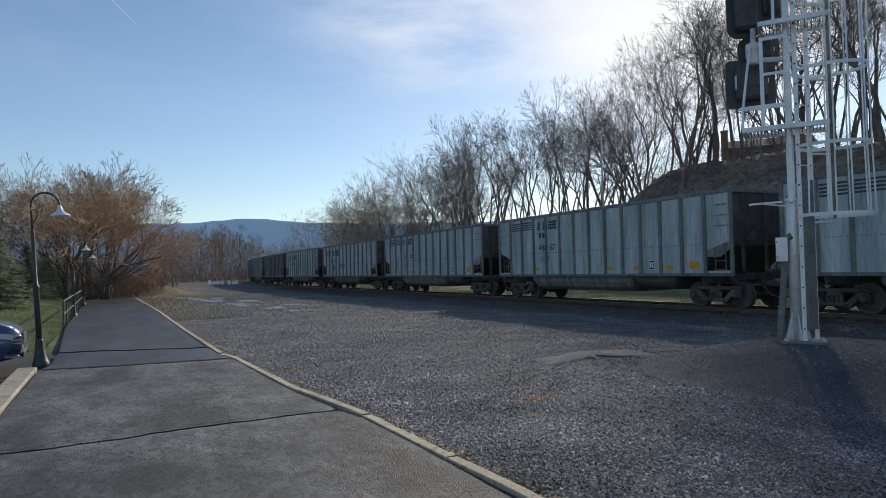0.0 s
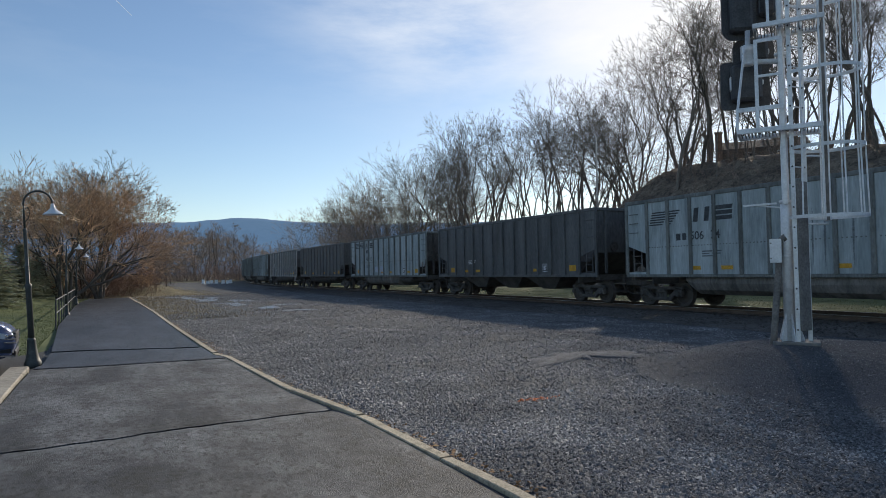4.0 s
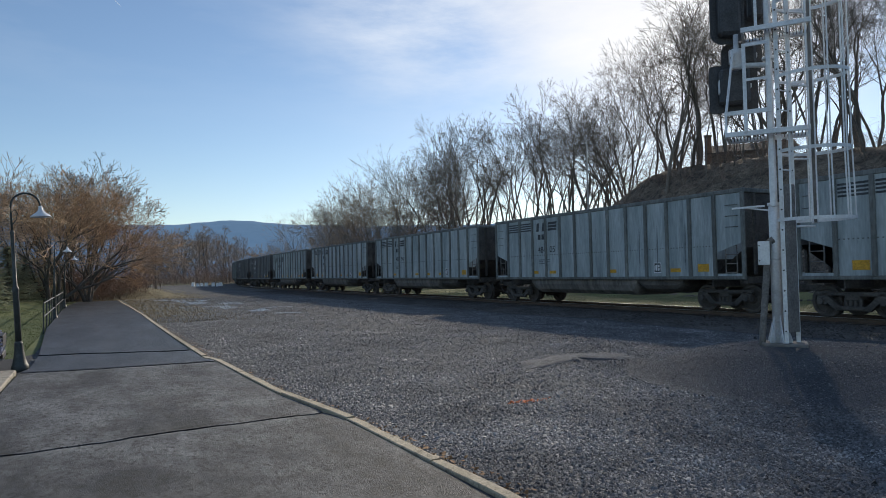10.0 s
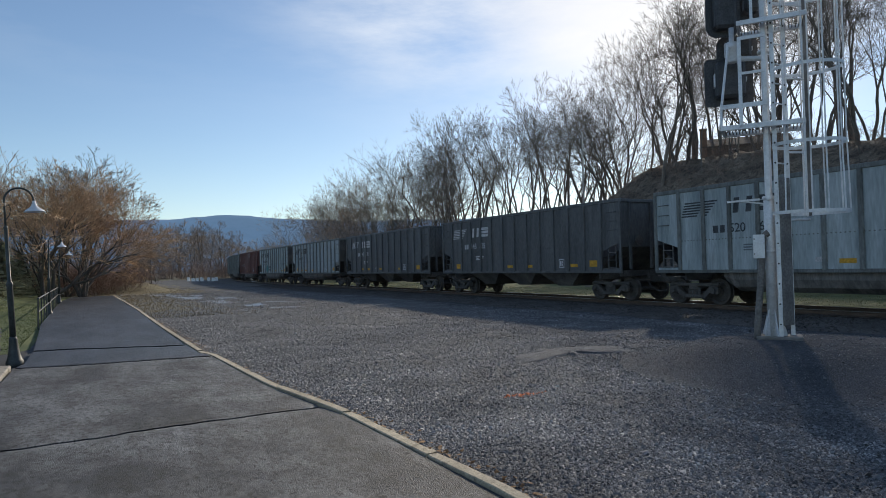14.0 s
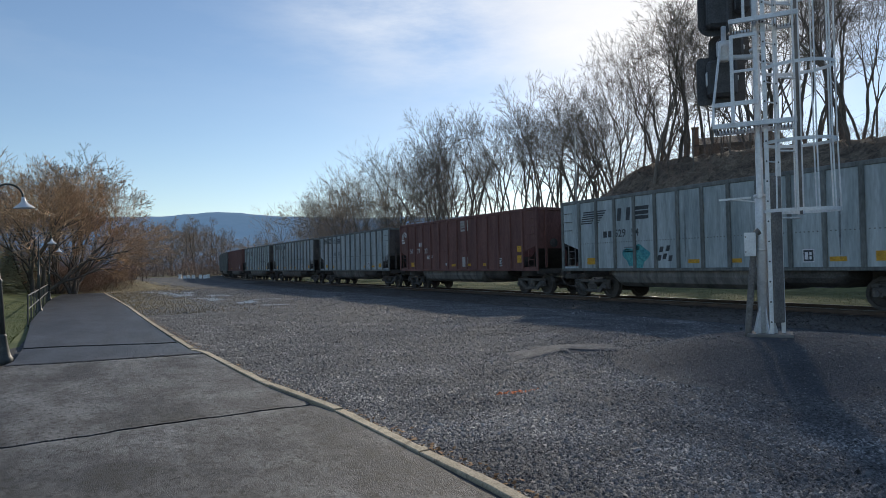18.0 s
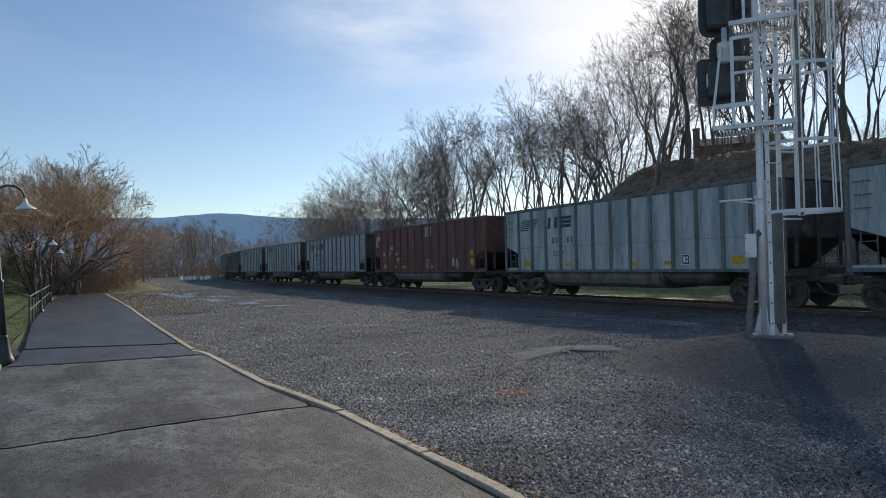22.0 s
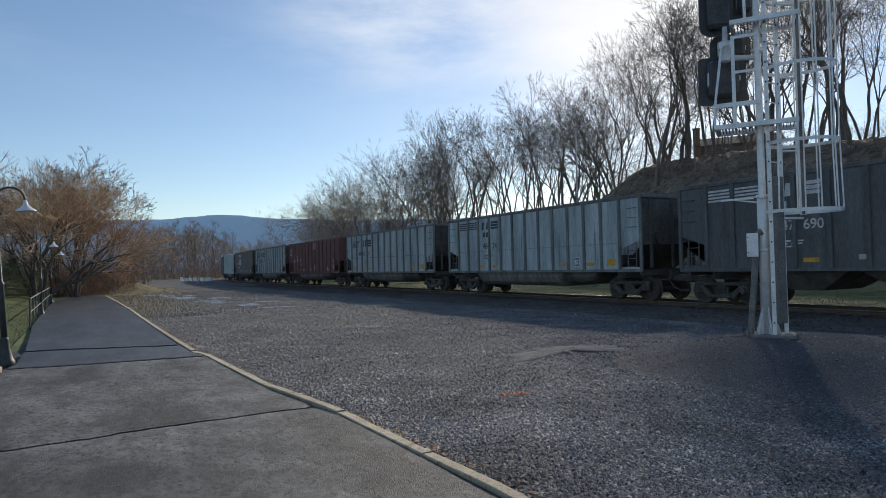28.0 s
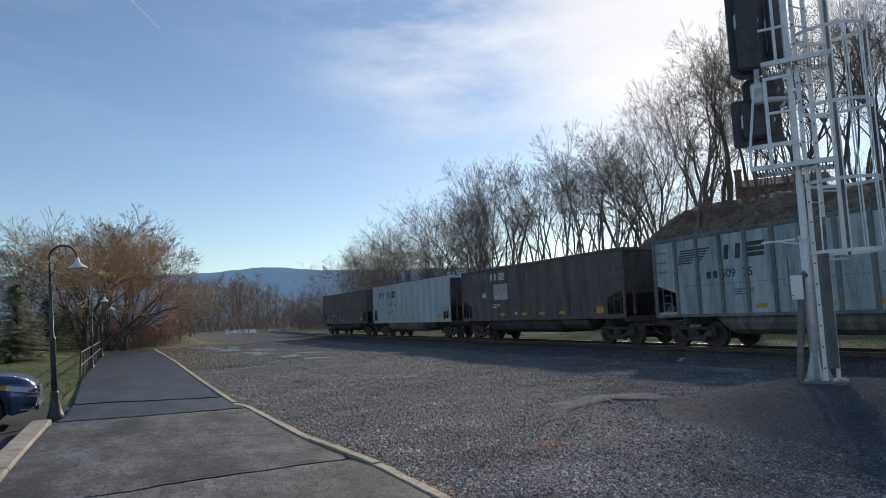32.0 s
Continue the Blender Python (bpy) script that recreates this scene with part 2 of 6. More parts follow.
M["teal"] = paint("teal", ((0.05, 0.25, 0.30), (0.12, 0.42, 0.40)), 5, 20, 0.6, bump=0.0)
M["sky_blue"] = paint("sky_blue", ((0.45, 0.54, 0.66), (0.58, 0.65, 0.74)), 5, 20, 0.6, bump=0.0)
M["aluminium"] = paint("aluminium", ((0.68, 0.69, 0.70), (0.82, 0.83, 0.84)), 2.0, 30, 0.45, 0.3, bump=0.03, dark=0.10, mottle=((3, 0.15, 0.42),))
M["black_paint"] = paint("black_paint", ((0.05, 0.052, 0.056), (0.085, 0.087, 0.092)), 3, 40, 0.5)
M["lamp_iron"] = paint("lamp_iron", ((0.045, 0.052, 0.05), (0.085, 0.092, 0.088)), 3, 40, 0.5)
M["white_enamel"] = paint("white_enamel", ((0.72, 0.73, 0.75), (0.82, 0.83, 0.84)), 3, 30, 0.35, bump=0.0, dark=0.08)
M["conduit"] = paint("conduit", ((0.15, 0.14, 0.13), (0.24, 0.225, 0.21)), 3, 30, 0.6)
M["bark"] = paint("bark", ((0.11, 0.096, 0.082), (0.23, 0.20, 0.17)), 1.5, 20, 0.95, bump=0.8, rand=0.25, stretch=(1, 1, 0.4))
M["twig"] = paint("twig", ((0.13, 0.112, 0.096), (0.24, 0.205, 0.175)), 0.6, 6, 0.95, bump=0, rand=0.25)
# the sun's orange on these crowns is put into the twig colour
M["warm_twig"] = paint("warm_twig", ((0.29, 0.20, 0.135), (0.64, 0.435, 0.26)), 0.25, 4, 0.95, bump=0, rand=0.2)
# sunlight scattered in the trail is put in as a weak glow
M["vapour"] = paint("vapour", ((0.7, 0.72, 0.75), (0.8, 0.8, 0.8)), 0.01, 0.1, 1.0, bump=0, spec=0.0, glow=((0.75, 0.85, 1.0), 0.40))
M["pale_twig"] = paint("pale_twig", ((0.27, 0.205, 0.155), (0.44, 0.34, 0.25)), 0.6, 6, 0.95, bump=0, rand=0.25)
M["brush"] = paint("brush", ((0.22, 0.15, 0.115), (0.36, 0.255, 0.20)), 0.3, 5, 0.95, bump=0, rand=0.25)
M["needles"] = paint("needles", ((0.22, 0.25, 0.17), (0.50, 0.52, 0.38)), 0.7, 7, 0.8, bump=0, rand=0.2)
leafy = M["needles"].node_tree
sheer = leafy.nodes.new("ShaderNodeBsdfTranslucent")
blend = leafy.nodes.new("ShaderNodeMixShader")
blend.inputs[0].default_value = 0.4
leafy.links.new(leafy.nodes["Hue/Saturation/Value"].outputs["Color"], sheer.inputs["Color"])
leafy.links.new(leafy.nodes["Principled BSDF"].outputs[0], blend.inputs[1])
leafy.links.new(sheer.outputs[0], blend.inputs[2])
leafy.links.new(blend.outputs[0], leafy.nodes["Material Output"].inputs["Surface"])
# blue distance haze is put into the ridge as colour and glow
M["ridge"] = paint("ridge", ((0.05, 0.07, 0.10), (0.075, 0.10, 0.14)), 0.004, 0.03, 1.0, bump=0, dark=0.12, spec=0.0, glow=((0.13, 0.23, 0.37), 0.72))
M["glass"] = paint("glass", ((0.02, 0.024, 0.028), (0.03, 0.034, 0.04)), 2, 20, 0.06, bump=0.0, spec=0.6)
M["tyre"] = paint("tyre", ((0.015, 0.015, 0.015), (0.03, 0.03, 0.03)), 6, 50, 0.85)
M["car_paint"] = paint("car_paint", ((0.10, 0.13, 0.24), (0.12, 0.155, 0.27)), 2, 60, 0.22, 0.35, bump=0.0, dark=0.05, spec=0.6)
M["chrome"] = paint("chrome", ((0.7, 0.7, 0.72), (0.8, 0.8, 0.8)), 2, 30, 0.15, 1.0, bump=0.0, dark=0.05)
M["lens"] = paint("lens", ((0.62, 0.65, 0.68), (0.72, 0.75, 0.78)), 1.5, 8, 0.12, bump=0.0, dark=0.08, spec=0.6)
M["orange_lens"] = paint("orange_lens", ((0.7, 0.2, 0.04), (0.8, 0.3, 0.06)), 8, 30, 0.2, bump=0.0)
M["plastic"] = paint("plastic", ((0.02, 0.02, 0.021), (0.035, 0.035, 0.036)), 8, 80, 0.6)
M["orange_spray"] = paint("orange_spray", ((0.65, 0.16, 0.05), (0.8, 0.25, 0.08)), 9, 60, 0.8)
M["straw"] = paint("straw", ((0.26, 0.19, 0.10), (0.42, 0.32, 0.18)), 1.2, 20, 0.9, bump=0.0)
M["siding"] = paint("siding", ((0.16, 0.143, 0.122), (0.24, 0.218, 0.19)), 1.5, 20, 0.8, mottle=((1.5, 0.3, 0.45),))
M["brick"] = paint("brick", ((0.22, 0.14, 0.10), (0.32, 0.21, 0.15)), 3, 20, 0.9)
M["shingle"] = paint("shingle", ((0.09, 0.085, 0.08), (0.15, 0.14, 0.13)), 2, 20, 0.9)
M["whitewash"] = paint("whitewash", ((0.82, 0.82, 0.80), (0.9, 0.9, 0.88)), 2, 20, 0.8)
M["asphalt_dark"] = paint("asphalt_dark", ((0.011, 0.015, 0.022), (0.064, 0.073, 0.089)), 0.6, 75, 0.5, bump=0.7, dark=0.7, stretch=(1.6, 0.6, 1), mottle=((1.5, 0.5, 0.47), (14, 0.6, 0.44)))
M["faded"] = paint("faded", ((0.38, 0.36, 0.34), (0.55, 0.52, 0.5)), 5, 30, 0.8, bump=0.0)
M["ink_worn"] = paint("ink_worn", ((0.15, 0.17, 0.18), (0.22, 0.25, 0.26)), 5, 30, 0.75, bump=0.0)
M["puddle"] = paint("puddle", ((0.045, 0.048, 0.052), (0.09, 0.093, 0.098)), 1.5, 14, 0.30, bump=0.6, spec=0.5, mottle=((3, 0.4, 0.5),))
M["silt"] = paint("silt", ((0.09, 0.095, 0.105), (0.17, 0.176, 0.186)), 2.5, 60, 0.9, bump=0.8, dark=0.6, mottle=((9, 0.5, 0.45),))


# ---- helpers of the scene ----
def part(name, bm, material, parent=None, label="", smooth=False):
    """Links a bmesh (or a ready mesh) as one mesh object, under a thing or a part."""
    if isinstance(bm, bpy.types.Mesh):
        me = bm
    else:
        me = bpy.data.meshes.new(name)
        bm.to_mesh(me)
        bm.free()
    if material is not None and not me.materials:
        me.materials.append(M[material] if isinstance(material, str) else material)
    if smooth:
        me.polygons.foreach_set("use_smooth", [True] * len(me.polygons))
    ob = new(name, me)
    if parent is not None:
        ob.parent = parent
    if label:
        ob["label"] = label
    return ob


def thing(name, m=None, label="", category="", group="", kind=""):
    ob = new(name)
    ob.empty_display_size = 0.3
    if m is not None:
        ob.matrix_basis = m
    return tagged(ob, label, category, group, kind)


def mesh(name, verts, faces, material=None, smooth=False):
    me = bpy.data.meshes.new(name)
    me.from_pydata([tuple(v) for v in verts], [], [tuple(f) for f in faces])
    me.update()
    if material:
        me.materials.append(M[material])
    if smooth:
        me.polygons.foreach_set("use_smooth", [True] * len(me.polygons))
    return me


def add_box(bm, x0, x1, y0, y1, z0, z1, bevel=0.0, m=None):
    r = bmesh.ops.create_cube(bm, size=1.0)
    vs = r["verts"]
    bmesh.ops.scale(bm, vec=(x1 - x0, y1 - y0, z1 - z0), verts=vs)
    bmesh.ops.translate(bm, vec=((x0 + x1) / 2, (y0 + y1) / 2, (z0 + z1) / 2), verts=vs)
    if bevel:
        es = list({e for v in vs for e in v.link_edges})
        r = bmesh.ops.bevel(bm, geom=es, offset=bevel, segments=1, affect="EDGES", clamp_overlap=True)
        vs = list({v for f in r["faces"] for v in f.verts} | {v for v in vs if v.is_valid})
    if m is not None:
        bmesh.ops.transform(bm, matrix=m, verts=vs)
    return vs


def box(*args, bevel=0.0, m=None):
    bm = bmesh.new()
    add_box(bm, *args, bevel=bevel, m=m)
    return bm


def add_rod(bm, a, b, r0, r1=None, sides=8, caps=True):
    """A straight tapered bar from a to b."""
    a, b = Vector(a), Vector(b)
    d = b - a
    r = bmesh.ops.create_cone(bm, cap_ends=caps, segments=sides, radius1=r0, radius2=r0 if r1 is None else r1, depth=d.length)
    bmesh.ops.transform(bm, matrix=Matrix.Translation((a + b) / 2) @ d.to_track_quat("Z", "Y").to_matrix().to_4x4(), verts=r["verts"])
    return r["verts"]


def rod(a, b, r0, r1=None, sides=8):
    bm = bmesh.new()
    add_rod(bm, a, b, r0, r1, sides)
    return bm


def add_pipe(bm, pts, r, sides=8, closed=False):
    """A bent tube of constant radius along points."""
    pts = [Vector(p) for p in pts]
    n = len(pts)
    rings, up = [], Vector((0, 0, 1))
    for i, p in enumerate(pts):
        q, s = pts[(i + 1) % n] if closed or i < n - 1 else p, pts[i - 1] if closed or i else p
        d = (q - s).normalized()
        side = d.cross(up)
        side = d.cross(Vector((1, 0, 0))) if side.length < 1e-3 else side
        side.normalize()
        top = side.cross(d)
        rings.append([bm.verts.new(p + (side * math.cos(2 * math.pi * k / sides) + top * math.sin(2 * math.pi * k / sides)) * r) for k in range(sides)])
    for i in range(n if closed else n - 1):
        a, b = rings[i], rings[(i + 1) % n]
        for k in range(sides):
            bm.faces.new((a[k], a[(k + 1) % sides], b[(k + 1) % sides], b[k]))
    if not closed:
        bm.faces.new(rings[0][::-1])
        bm.faces.new(rings[-1])
    bmesh.ops.recalc_face_normals(bm, faces=bm.faces)


def pipe(pts, r, sides=8, closed=False):
    bm = bmesh.new()
    add_pipe(bm, pts, r, sides, closed)
    return bm


def lathe(profile, sides=20):
    """A turned body about z from (radius, height) pairs."""
    bm = bmesh.new()
    rings = [[bm.verts.new((r * math.cos(2 * math.pi * k / sides), r * math.sin(2 * math.pi * k / sides), z)) for k in range(sides)] for r, z in profile]
    for a, b in zip(rings, rings[1:]):
        for k in range(sides):
            bm.faces.new((a[k], a[(k + 1) % sides], b[(k + 1) % sides], b[k]))
    bm.faces.new(rings[0][::-1])
    bm.faces.new(rings[-1])
    return bm


# ---- the lie of the land ----
TRACK_X, BEND_Y, EASE_IN, BEND_R = 19.52, 44.0, 100.0, 214.0   # straight, then a curve that tightens over EASE_IN metres
RAIL_Z = 0.10
LINE_S = np.arange(0, 900, 1.0)
LINE_TH = np.minimum(np.cumsum(np.clip((LINE_S - BEND_Y) / EASE_IN, 0, 1) / BEND_R), 0.9)
LINE_X, LINE_Y = TRACK_X + np.cumsum(np.sin(LINE_TH)), np.cumsum(np.cos(LINE_TH)) - 1.0


def track_at(s):
    """Place and heading (radians to the right of +y) of the track's centre, s metres along."""
    if s < BEND_Y:
        return TRACK_X, s, 0.0
    return float(np.interp(s, LINE_S, LINE_X)), float(np.interp(s, LINE_S, LINE_Y)), float(np.interp(s, LINE_S, LINE_TH))


def track_x(y):
    """x of the track's centre as a function of y (arrays)."""
    return np.where(y > LINE_Y[-1], LINE_X[-1] + (y - LINE_Y[-1]) * math.tan(LINE_TH[-1]), np.interp(y, LINE_Y, LINE_X))


def ease(v):
    v = np.clip(v, 0, 1)
    return v * v * (3 - 2 * v)


MAST = (9.76, 6.81)


def land(x, y):
    """Height of the ground."""
    x, y = np.asarray(x, float), np.asarray(y, float)
    u = x - track_x(y)
    bumps = 0.03 * np.sin(x * 0.9 + 1.3 * np.sin(y * 0.35)) * np.sin(y * 0.6 + x * 0.2)
    z = -0.07 + bumps * ease((x - 3) / 2)
    z = z - 0.10 * ease((u + 9) / 5) * ease((1.5 - u) / 2)           # shallow ditch before the ballast
    crest = 10.2 - 6.0 * ease((y - 41) / 11) - 0.9 * ease((34 - y) / 12) + 0.25 * np.sin(y * 0.13 + 1)
    z = z + crest * ease((u - 9.5) / 16)
    z = z + 0.06 * np.clip(u - 26, 0, 80) * ease((u - 26) / 10)        # the plateau keeps rising a little
    d = np.hypot((x - MAST[0] - 0.1) / 1.2, (y - MAST[1] + 0.35) / 1.15)
    z = z + 0.395 * ease((2.75 - d) / 1.9)                             # heap round the signal mast
    d2 = np.hypot((x - 7.9) / 1.3, (y - 9.6) / 0.7)
    z = z + 0.04 * ease(1.3 - d2)
    lawn = ease((-1.6 - x) / 3) * ease((y - 17) / 6)
    z = z + lawn * (0.10 + 0.012 * np.clip(y - 18, 0, 60)) - 0.08 * ease((-1.35 - x) / 0.3) * (1 - ease((y - 17.2) / 2))
    bank = np.hypot((x - 3.4) / 3.2, (y - 66) / 6)
    z = z + 0.8 * ease(1.2 - bank)                                    # earth bank past the path's end
    far = np.hypot(x, y)
    return z - 1.5 * ease((far - 180) / 300) * (u < 4)


def axis(near0, near1, step, far0, far1):
    mid = np.arange(near0, near1 + 1e-6, step)
    hi = [near1]
    while hi[-1] < far1:
        hi.append(hi[-1] + max(step, 0.12 * (hi[-1] - near1) + step))
    lo = [near0]
    while lo[-1] > far0:
        lo.append(lo[-1] - max(step, 0.12 * (near0 - lo[-1]) + step))
    return np.array(lo[:0:-1] + list(mid) + hi[1:])


gx, gy = axis(-8, 50, 0.4, -4200, 4200), axis(-4, 70, 0.45, -2500, 4300)
XX, YY = np.meshgrid(gx, gy, indexing="ij")
ZZ = land(XX, YY)
rng = np.random.default_rng(3)
near = (np.abs(XX - 14) < 16) & (YY < 74)
ZZ += np.where(near, rng.normal(0, 0.005, XX.shape), 0) + np.where(XX - track_x(YY) > 12, rng.normal(0, 0.10, XX.shape), 0) * (np.abs(XX) < 75)


def ground_z(x, y):
    """Height of the ground as it is built, between the corners of its squares (arrays)."""
    i, j = np.clip(np.searchsorted(gx, x) - 1, 0, len(gx) - 2), np.clip(np.searchsorted(gy, y) - 1, 0, len(gy) - 2)
    p, q = (x - gx[i]) / (gx[i + 1] - gx[i]), (y - gy[j]) / (gy[j + 1] - gy[j])
    return (ZZ[i, j] * (1 - p) + ZZ[i + 1, j] * p) * (1 - q) + (ZZ[i, j + 1] * (1 - p) + ZZ[i + 1, j + 1] * p) * q


nxn, nyn = len(gx), len(gy)
idx = np.arange(nxn * nyn).reshape(nxn, nyn)
quads = np.stack([idx[:-1, :-1], idx[1:, :-1], idx[1:, 1:], idx[:-1, 1:]], -1).reshape(-1, 4)
ground_me = mesh("ground", np.stack([XX, YY, ZZ], -1).reshape(-1, 3), quads.tolist(), smooth=True)
for key in ("gravel", "grass", "litter", "field", "dry_grass", "fresh_gravel", "lot", "shaded_gravel", "sunlit_verge"):
    ground_me.materials.append(M[key])
cx, cy = (XX[:-1, :-1] + XX[1:, 1:]).ravel() / 2, (YY[:-1, :-1] + YY[1:, 1:]).ravel() / 2
cu = cx - track_x(cy)
jit = rng.normal(0, 0.35, cx.shape)
slot = np.zeros(len(cx), int)
slot[(cx < -1.3) & (cy > 17.6)] = 1
slot[(cx < -1.3) & (cy <= 17.6)] = 6
slot[(cu > 2.4)] = 8
slot[(cu + jit * 2 > 11.5)] = 2
# far ground takes the gravel tone that has the tree shade in it
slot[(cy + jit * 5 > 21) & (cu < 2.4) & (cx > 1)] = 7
slot[(cx < 4.5 + jit * 3) & (cx > 0) & (cy > 30 + jit * 6)] = 4
slot[(cy + jit * 4 > 56) & (cx < 8 + jit * 3)] = 4
slot[(cu < 4.6) & (np.hypot(cx, cy) > 150)] = 3
slot[(cx < -30) | (cy < -60) | (cu > 110)] = 3
slot[np.hypot((cx - MAST[0] - .1) / 1.2, (cy - MAST[1] + .35) / 1.15) + 0.2 * jit < 2.3] = 5
ground_me.polygons.foreach_set("material_index", slot.tolist())
ground = tagged(new("ground", ground_me), "grey gravel, lawn and leaf-strewn hillside of the rail side", "ground", kind="structure")

# ---- path of asphalt with open joints, edged with concrete strips ----
path = thing("path", label="weathered dark asphalt footpath with open cracks across it", category="path", kind="structure")


def right_edge(y):
    return float(np.interp(y, (-6, 4, 7, 9.2, 13.5, 13.8, 20, 32, 54), (2.62, 2.53, 2.44, 2.19, 2.02, 1.90, 1.82, 1.79, 1.45)))


def left_edge(y):
    return float(np.interp(y, (-6, 9, 13.7, 14.2, 16.5, 25, 40, 48, 54), (-1.2, -1.2, -1.15, -1.05, -1.05, -1.40, -1.52, -1.45, -1.0)))


def crack(y0, dy, seed, n=40):
    r = random.Random(seed)
    out, off = [], 0.0
    for k in range(n + 1):
        f = k / n
        off = off * 0.8 + r.gauss(0, 0.018)
        out.append((f, y0 + dy * f + off))
    return out


joints = [[(k / 40, -5.0) for k in range(41)], crack(7.33, 0.22, 1), crack(13.62, -0.32, 2), crack(16.45, -0.8, 3), [(k / 40, 54.3 + 0.1 * math.sin(k)) for k in range(41)]]
for lo, hi, g0, g1 in zip(joints, joints[1:], (0, .03, .05, .15), (.03, .05, .15, 0)):
    bm = bmesh.new()
    rows, n = [], 60
    for (f, a), (_, c) in zip(lo, hi):
        a, c = a + g0, c - g1
        col = []
        for k in range(n + 1):
            y = a + (c - a) * k / n
            x = left_edge(y) + (right_edge(y) - left_edge(y)) * f
            lip = -0.012 if k in (0, n) else 0
            col.append(bm.verts.new((x, y, 0.012 * math.sin(x * 1.3 + y * .5) * math.sin(y * .45) + lip)))
        rows.append(col)
    for p, q in zip(rows, rows[1:]):
        for k in range(n):
            bm.faces.new((p[k], q[k], q[k + 1], p[k + 1]))
    edge = [e for e in bm.edges if e.is_boundary]
    r = bmesh.ops.extrude_edge_only(bm, edges=edge)
    bmesh.ops.translate(bm, vec=(0, 0, -0.12), verts=[v for v in r["geom"] if isinstance(v, bmesh.types.BMVert)])
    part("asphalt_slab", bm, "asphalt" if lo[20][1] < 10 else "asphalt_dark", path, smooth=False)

for joint, wide in ((joints[1], .07), (joints[2], .10), (joints[3], .20)):
    bm = bmesh.new()
    ends = []
    for f, y in joint:
        x = left_edge(y) + (right_edge(y) - left_edge(y)) * f
        ends.append([bm.verts.new((x, y + d, -0.045)) for d in (-wide, wide)])
    for p, q in zip(ends, ends[1:]):
        bm.faces.new((p[0], q[0], q[1], p[1]))
    part("joint_bed", bm, "tar", path, "dirt-filled open joint")

curb = thing("curb", label="narrow tan concrete edging strip along the asphalt path", category="curb", kind="structure")
cuts = [3.0, 5.05, 7.0, 9.0, 11.4, 13.7, 14.1, 17.0, 20.5, 25, 30, 36, 43, 54]
cuts = [-5.0, -1.0] + cuts
for a, c in zip(cuts, cuts[1:]):
    bm = bmesh.new()
    rr = random.Random(int(a * 10))
    n = 6
    tilt = rr.uniform(-0.012, 0.012)
    prev = None
    for k in range(n + 1):
        y = a + 0.012 + (c - a - 0.024) * k / n
        x = right_edge(y) + 0.012
        w = 0.115 + rr.uniform(-0.006, 0.006)
        top = 0.016 + tilt + rr.uniform(-0.004, 0.004)
        ring = [bm.verts.new(p) for p in ((x, y, -0.2), (x, y, top - 0.008), (x + 0.01, y, top), (x + w - 0.012, y, top), (x + w, y, top - 0.012), (x + w, y, -0.2))]
        if prev:
            for i in range(5):
                bm.faces.new((prev[i], prev[i + 1], ring[i + 1], ring[i]))
        else:
            bm.faces.new(ring[::-1])
        prev = ring
    bm.faces.new(prev)
    bmesh.ops.recalc_face_normals(bm, faces=bm.faces)
    part("curb_stone", bm, "concrete", curb)
lot_curb = thing("parking_curb", label="broad pale concrete kerb beside the parking lot", category="curb", kind="structure")
for a, c in ((-5, 4.4), (4.42, 9.2), (9.22, 13.75)):
    part("curb_stone", box(-1.52, -1.21, a, c, -0.3, 0.045, bevel=0.02), "kerb", lot_curb)

# ---- track ----
track = thing("railway_track", label="railway track on dark ballast with wooden ties", category="track", kind="structure")


def along(offset, s):
    x, y, th = track_at(s)
    return x + offset * math.cos(th), y - offset * math.sin(th)


def ribbon(section, s0, s1, step):
    """Sweeps a (offset, height) section along the track."""
    verts, faces, n = [], [], len(section)
    ss = np.arange(s0, s1 + 1e-6, step)
    for s in ss:
        for o, z in section:
            verts.append((*along(o, s), z))
    for i in range(len(ss) - 1):
        for k in range(n - 1):
            faces.append((i * n + k, i * n + k + 1, (i + 1) * n + k + 1, (i + 1) * n + k))
    return verts, faces


bed = [(-4.6, -0.30), (-3.9, -0.13), (-2.6, -0.08), (-1.9, -0.055), (-1.3, -0.06), (0, -0.06), (1.3, -0.06), (1.9, -0.07), (2.6, -0.15), (3.3, -0.4)]
v, f = ribbon(bed, -60, 560, 1.2)
v = [(x, y, z + random.uniform(-0.012, 0.012)) for x, y, z in v]
part("ballast_bed", mesh("ballast_bed", v, f, "cinder"), None, track)
for side in (-1, 1):
    o = side * 0.7525
    sec = [(o - .075, -.05), (o - .07, -.03), (o - .012, -.015), (o - .012, .062), (o - .036, .07), (o - .036, .092), (o + .036, .092), (o + .036, .07), (o + .012, .062), (o + .012, -.015), (o + .07, -.03), (o + .075, -.05)]
    v, f = ribbon(sec, -60, 560, 2.0)
    part("rail", mesh("rail", v, f, "steel_rail"), None, track)
    v, f = ribbon([(o - .036, .0925), (o - .03, RAIL_Z), (o + .03, RAIL_Z), (o + .036, .0925)], -60, 560, 2.0)
    part("rail_head", mesh("rail_head", v, f, "rail_head"), None, track, "shiny worn running surface")
tie_me = bpy.data.meshes.new("tie")
bm = box(-1.3, 1.3, -0.11, 0.11, -0.2, -0.035, bevel=0.012)
bm.to_mesh(tie_me)
bm.free()
tie_me.materials.append(M["tie"])
for k in range(230):
    s = -12 + k * 0.53
    x, y, th = track_at(s)
    ob = part("tie", tie_me, None, track)
    ob.matrix_basis = Matrix.Translation((x + random.uniform(-.03, .03), y, random.uniform(-.008, .006))) @ Matrix.Rotation(-th + random.uniform(-.01, .01), 4, "Z")


# ---- the train ----
PITCH = 16.18                   # coupled length of one car
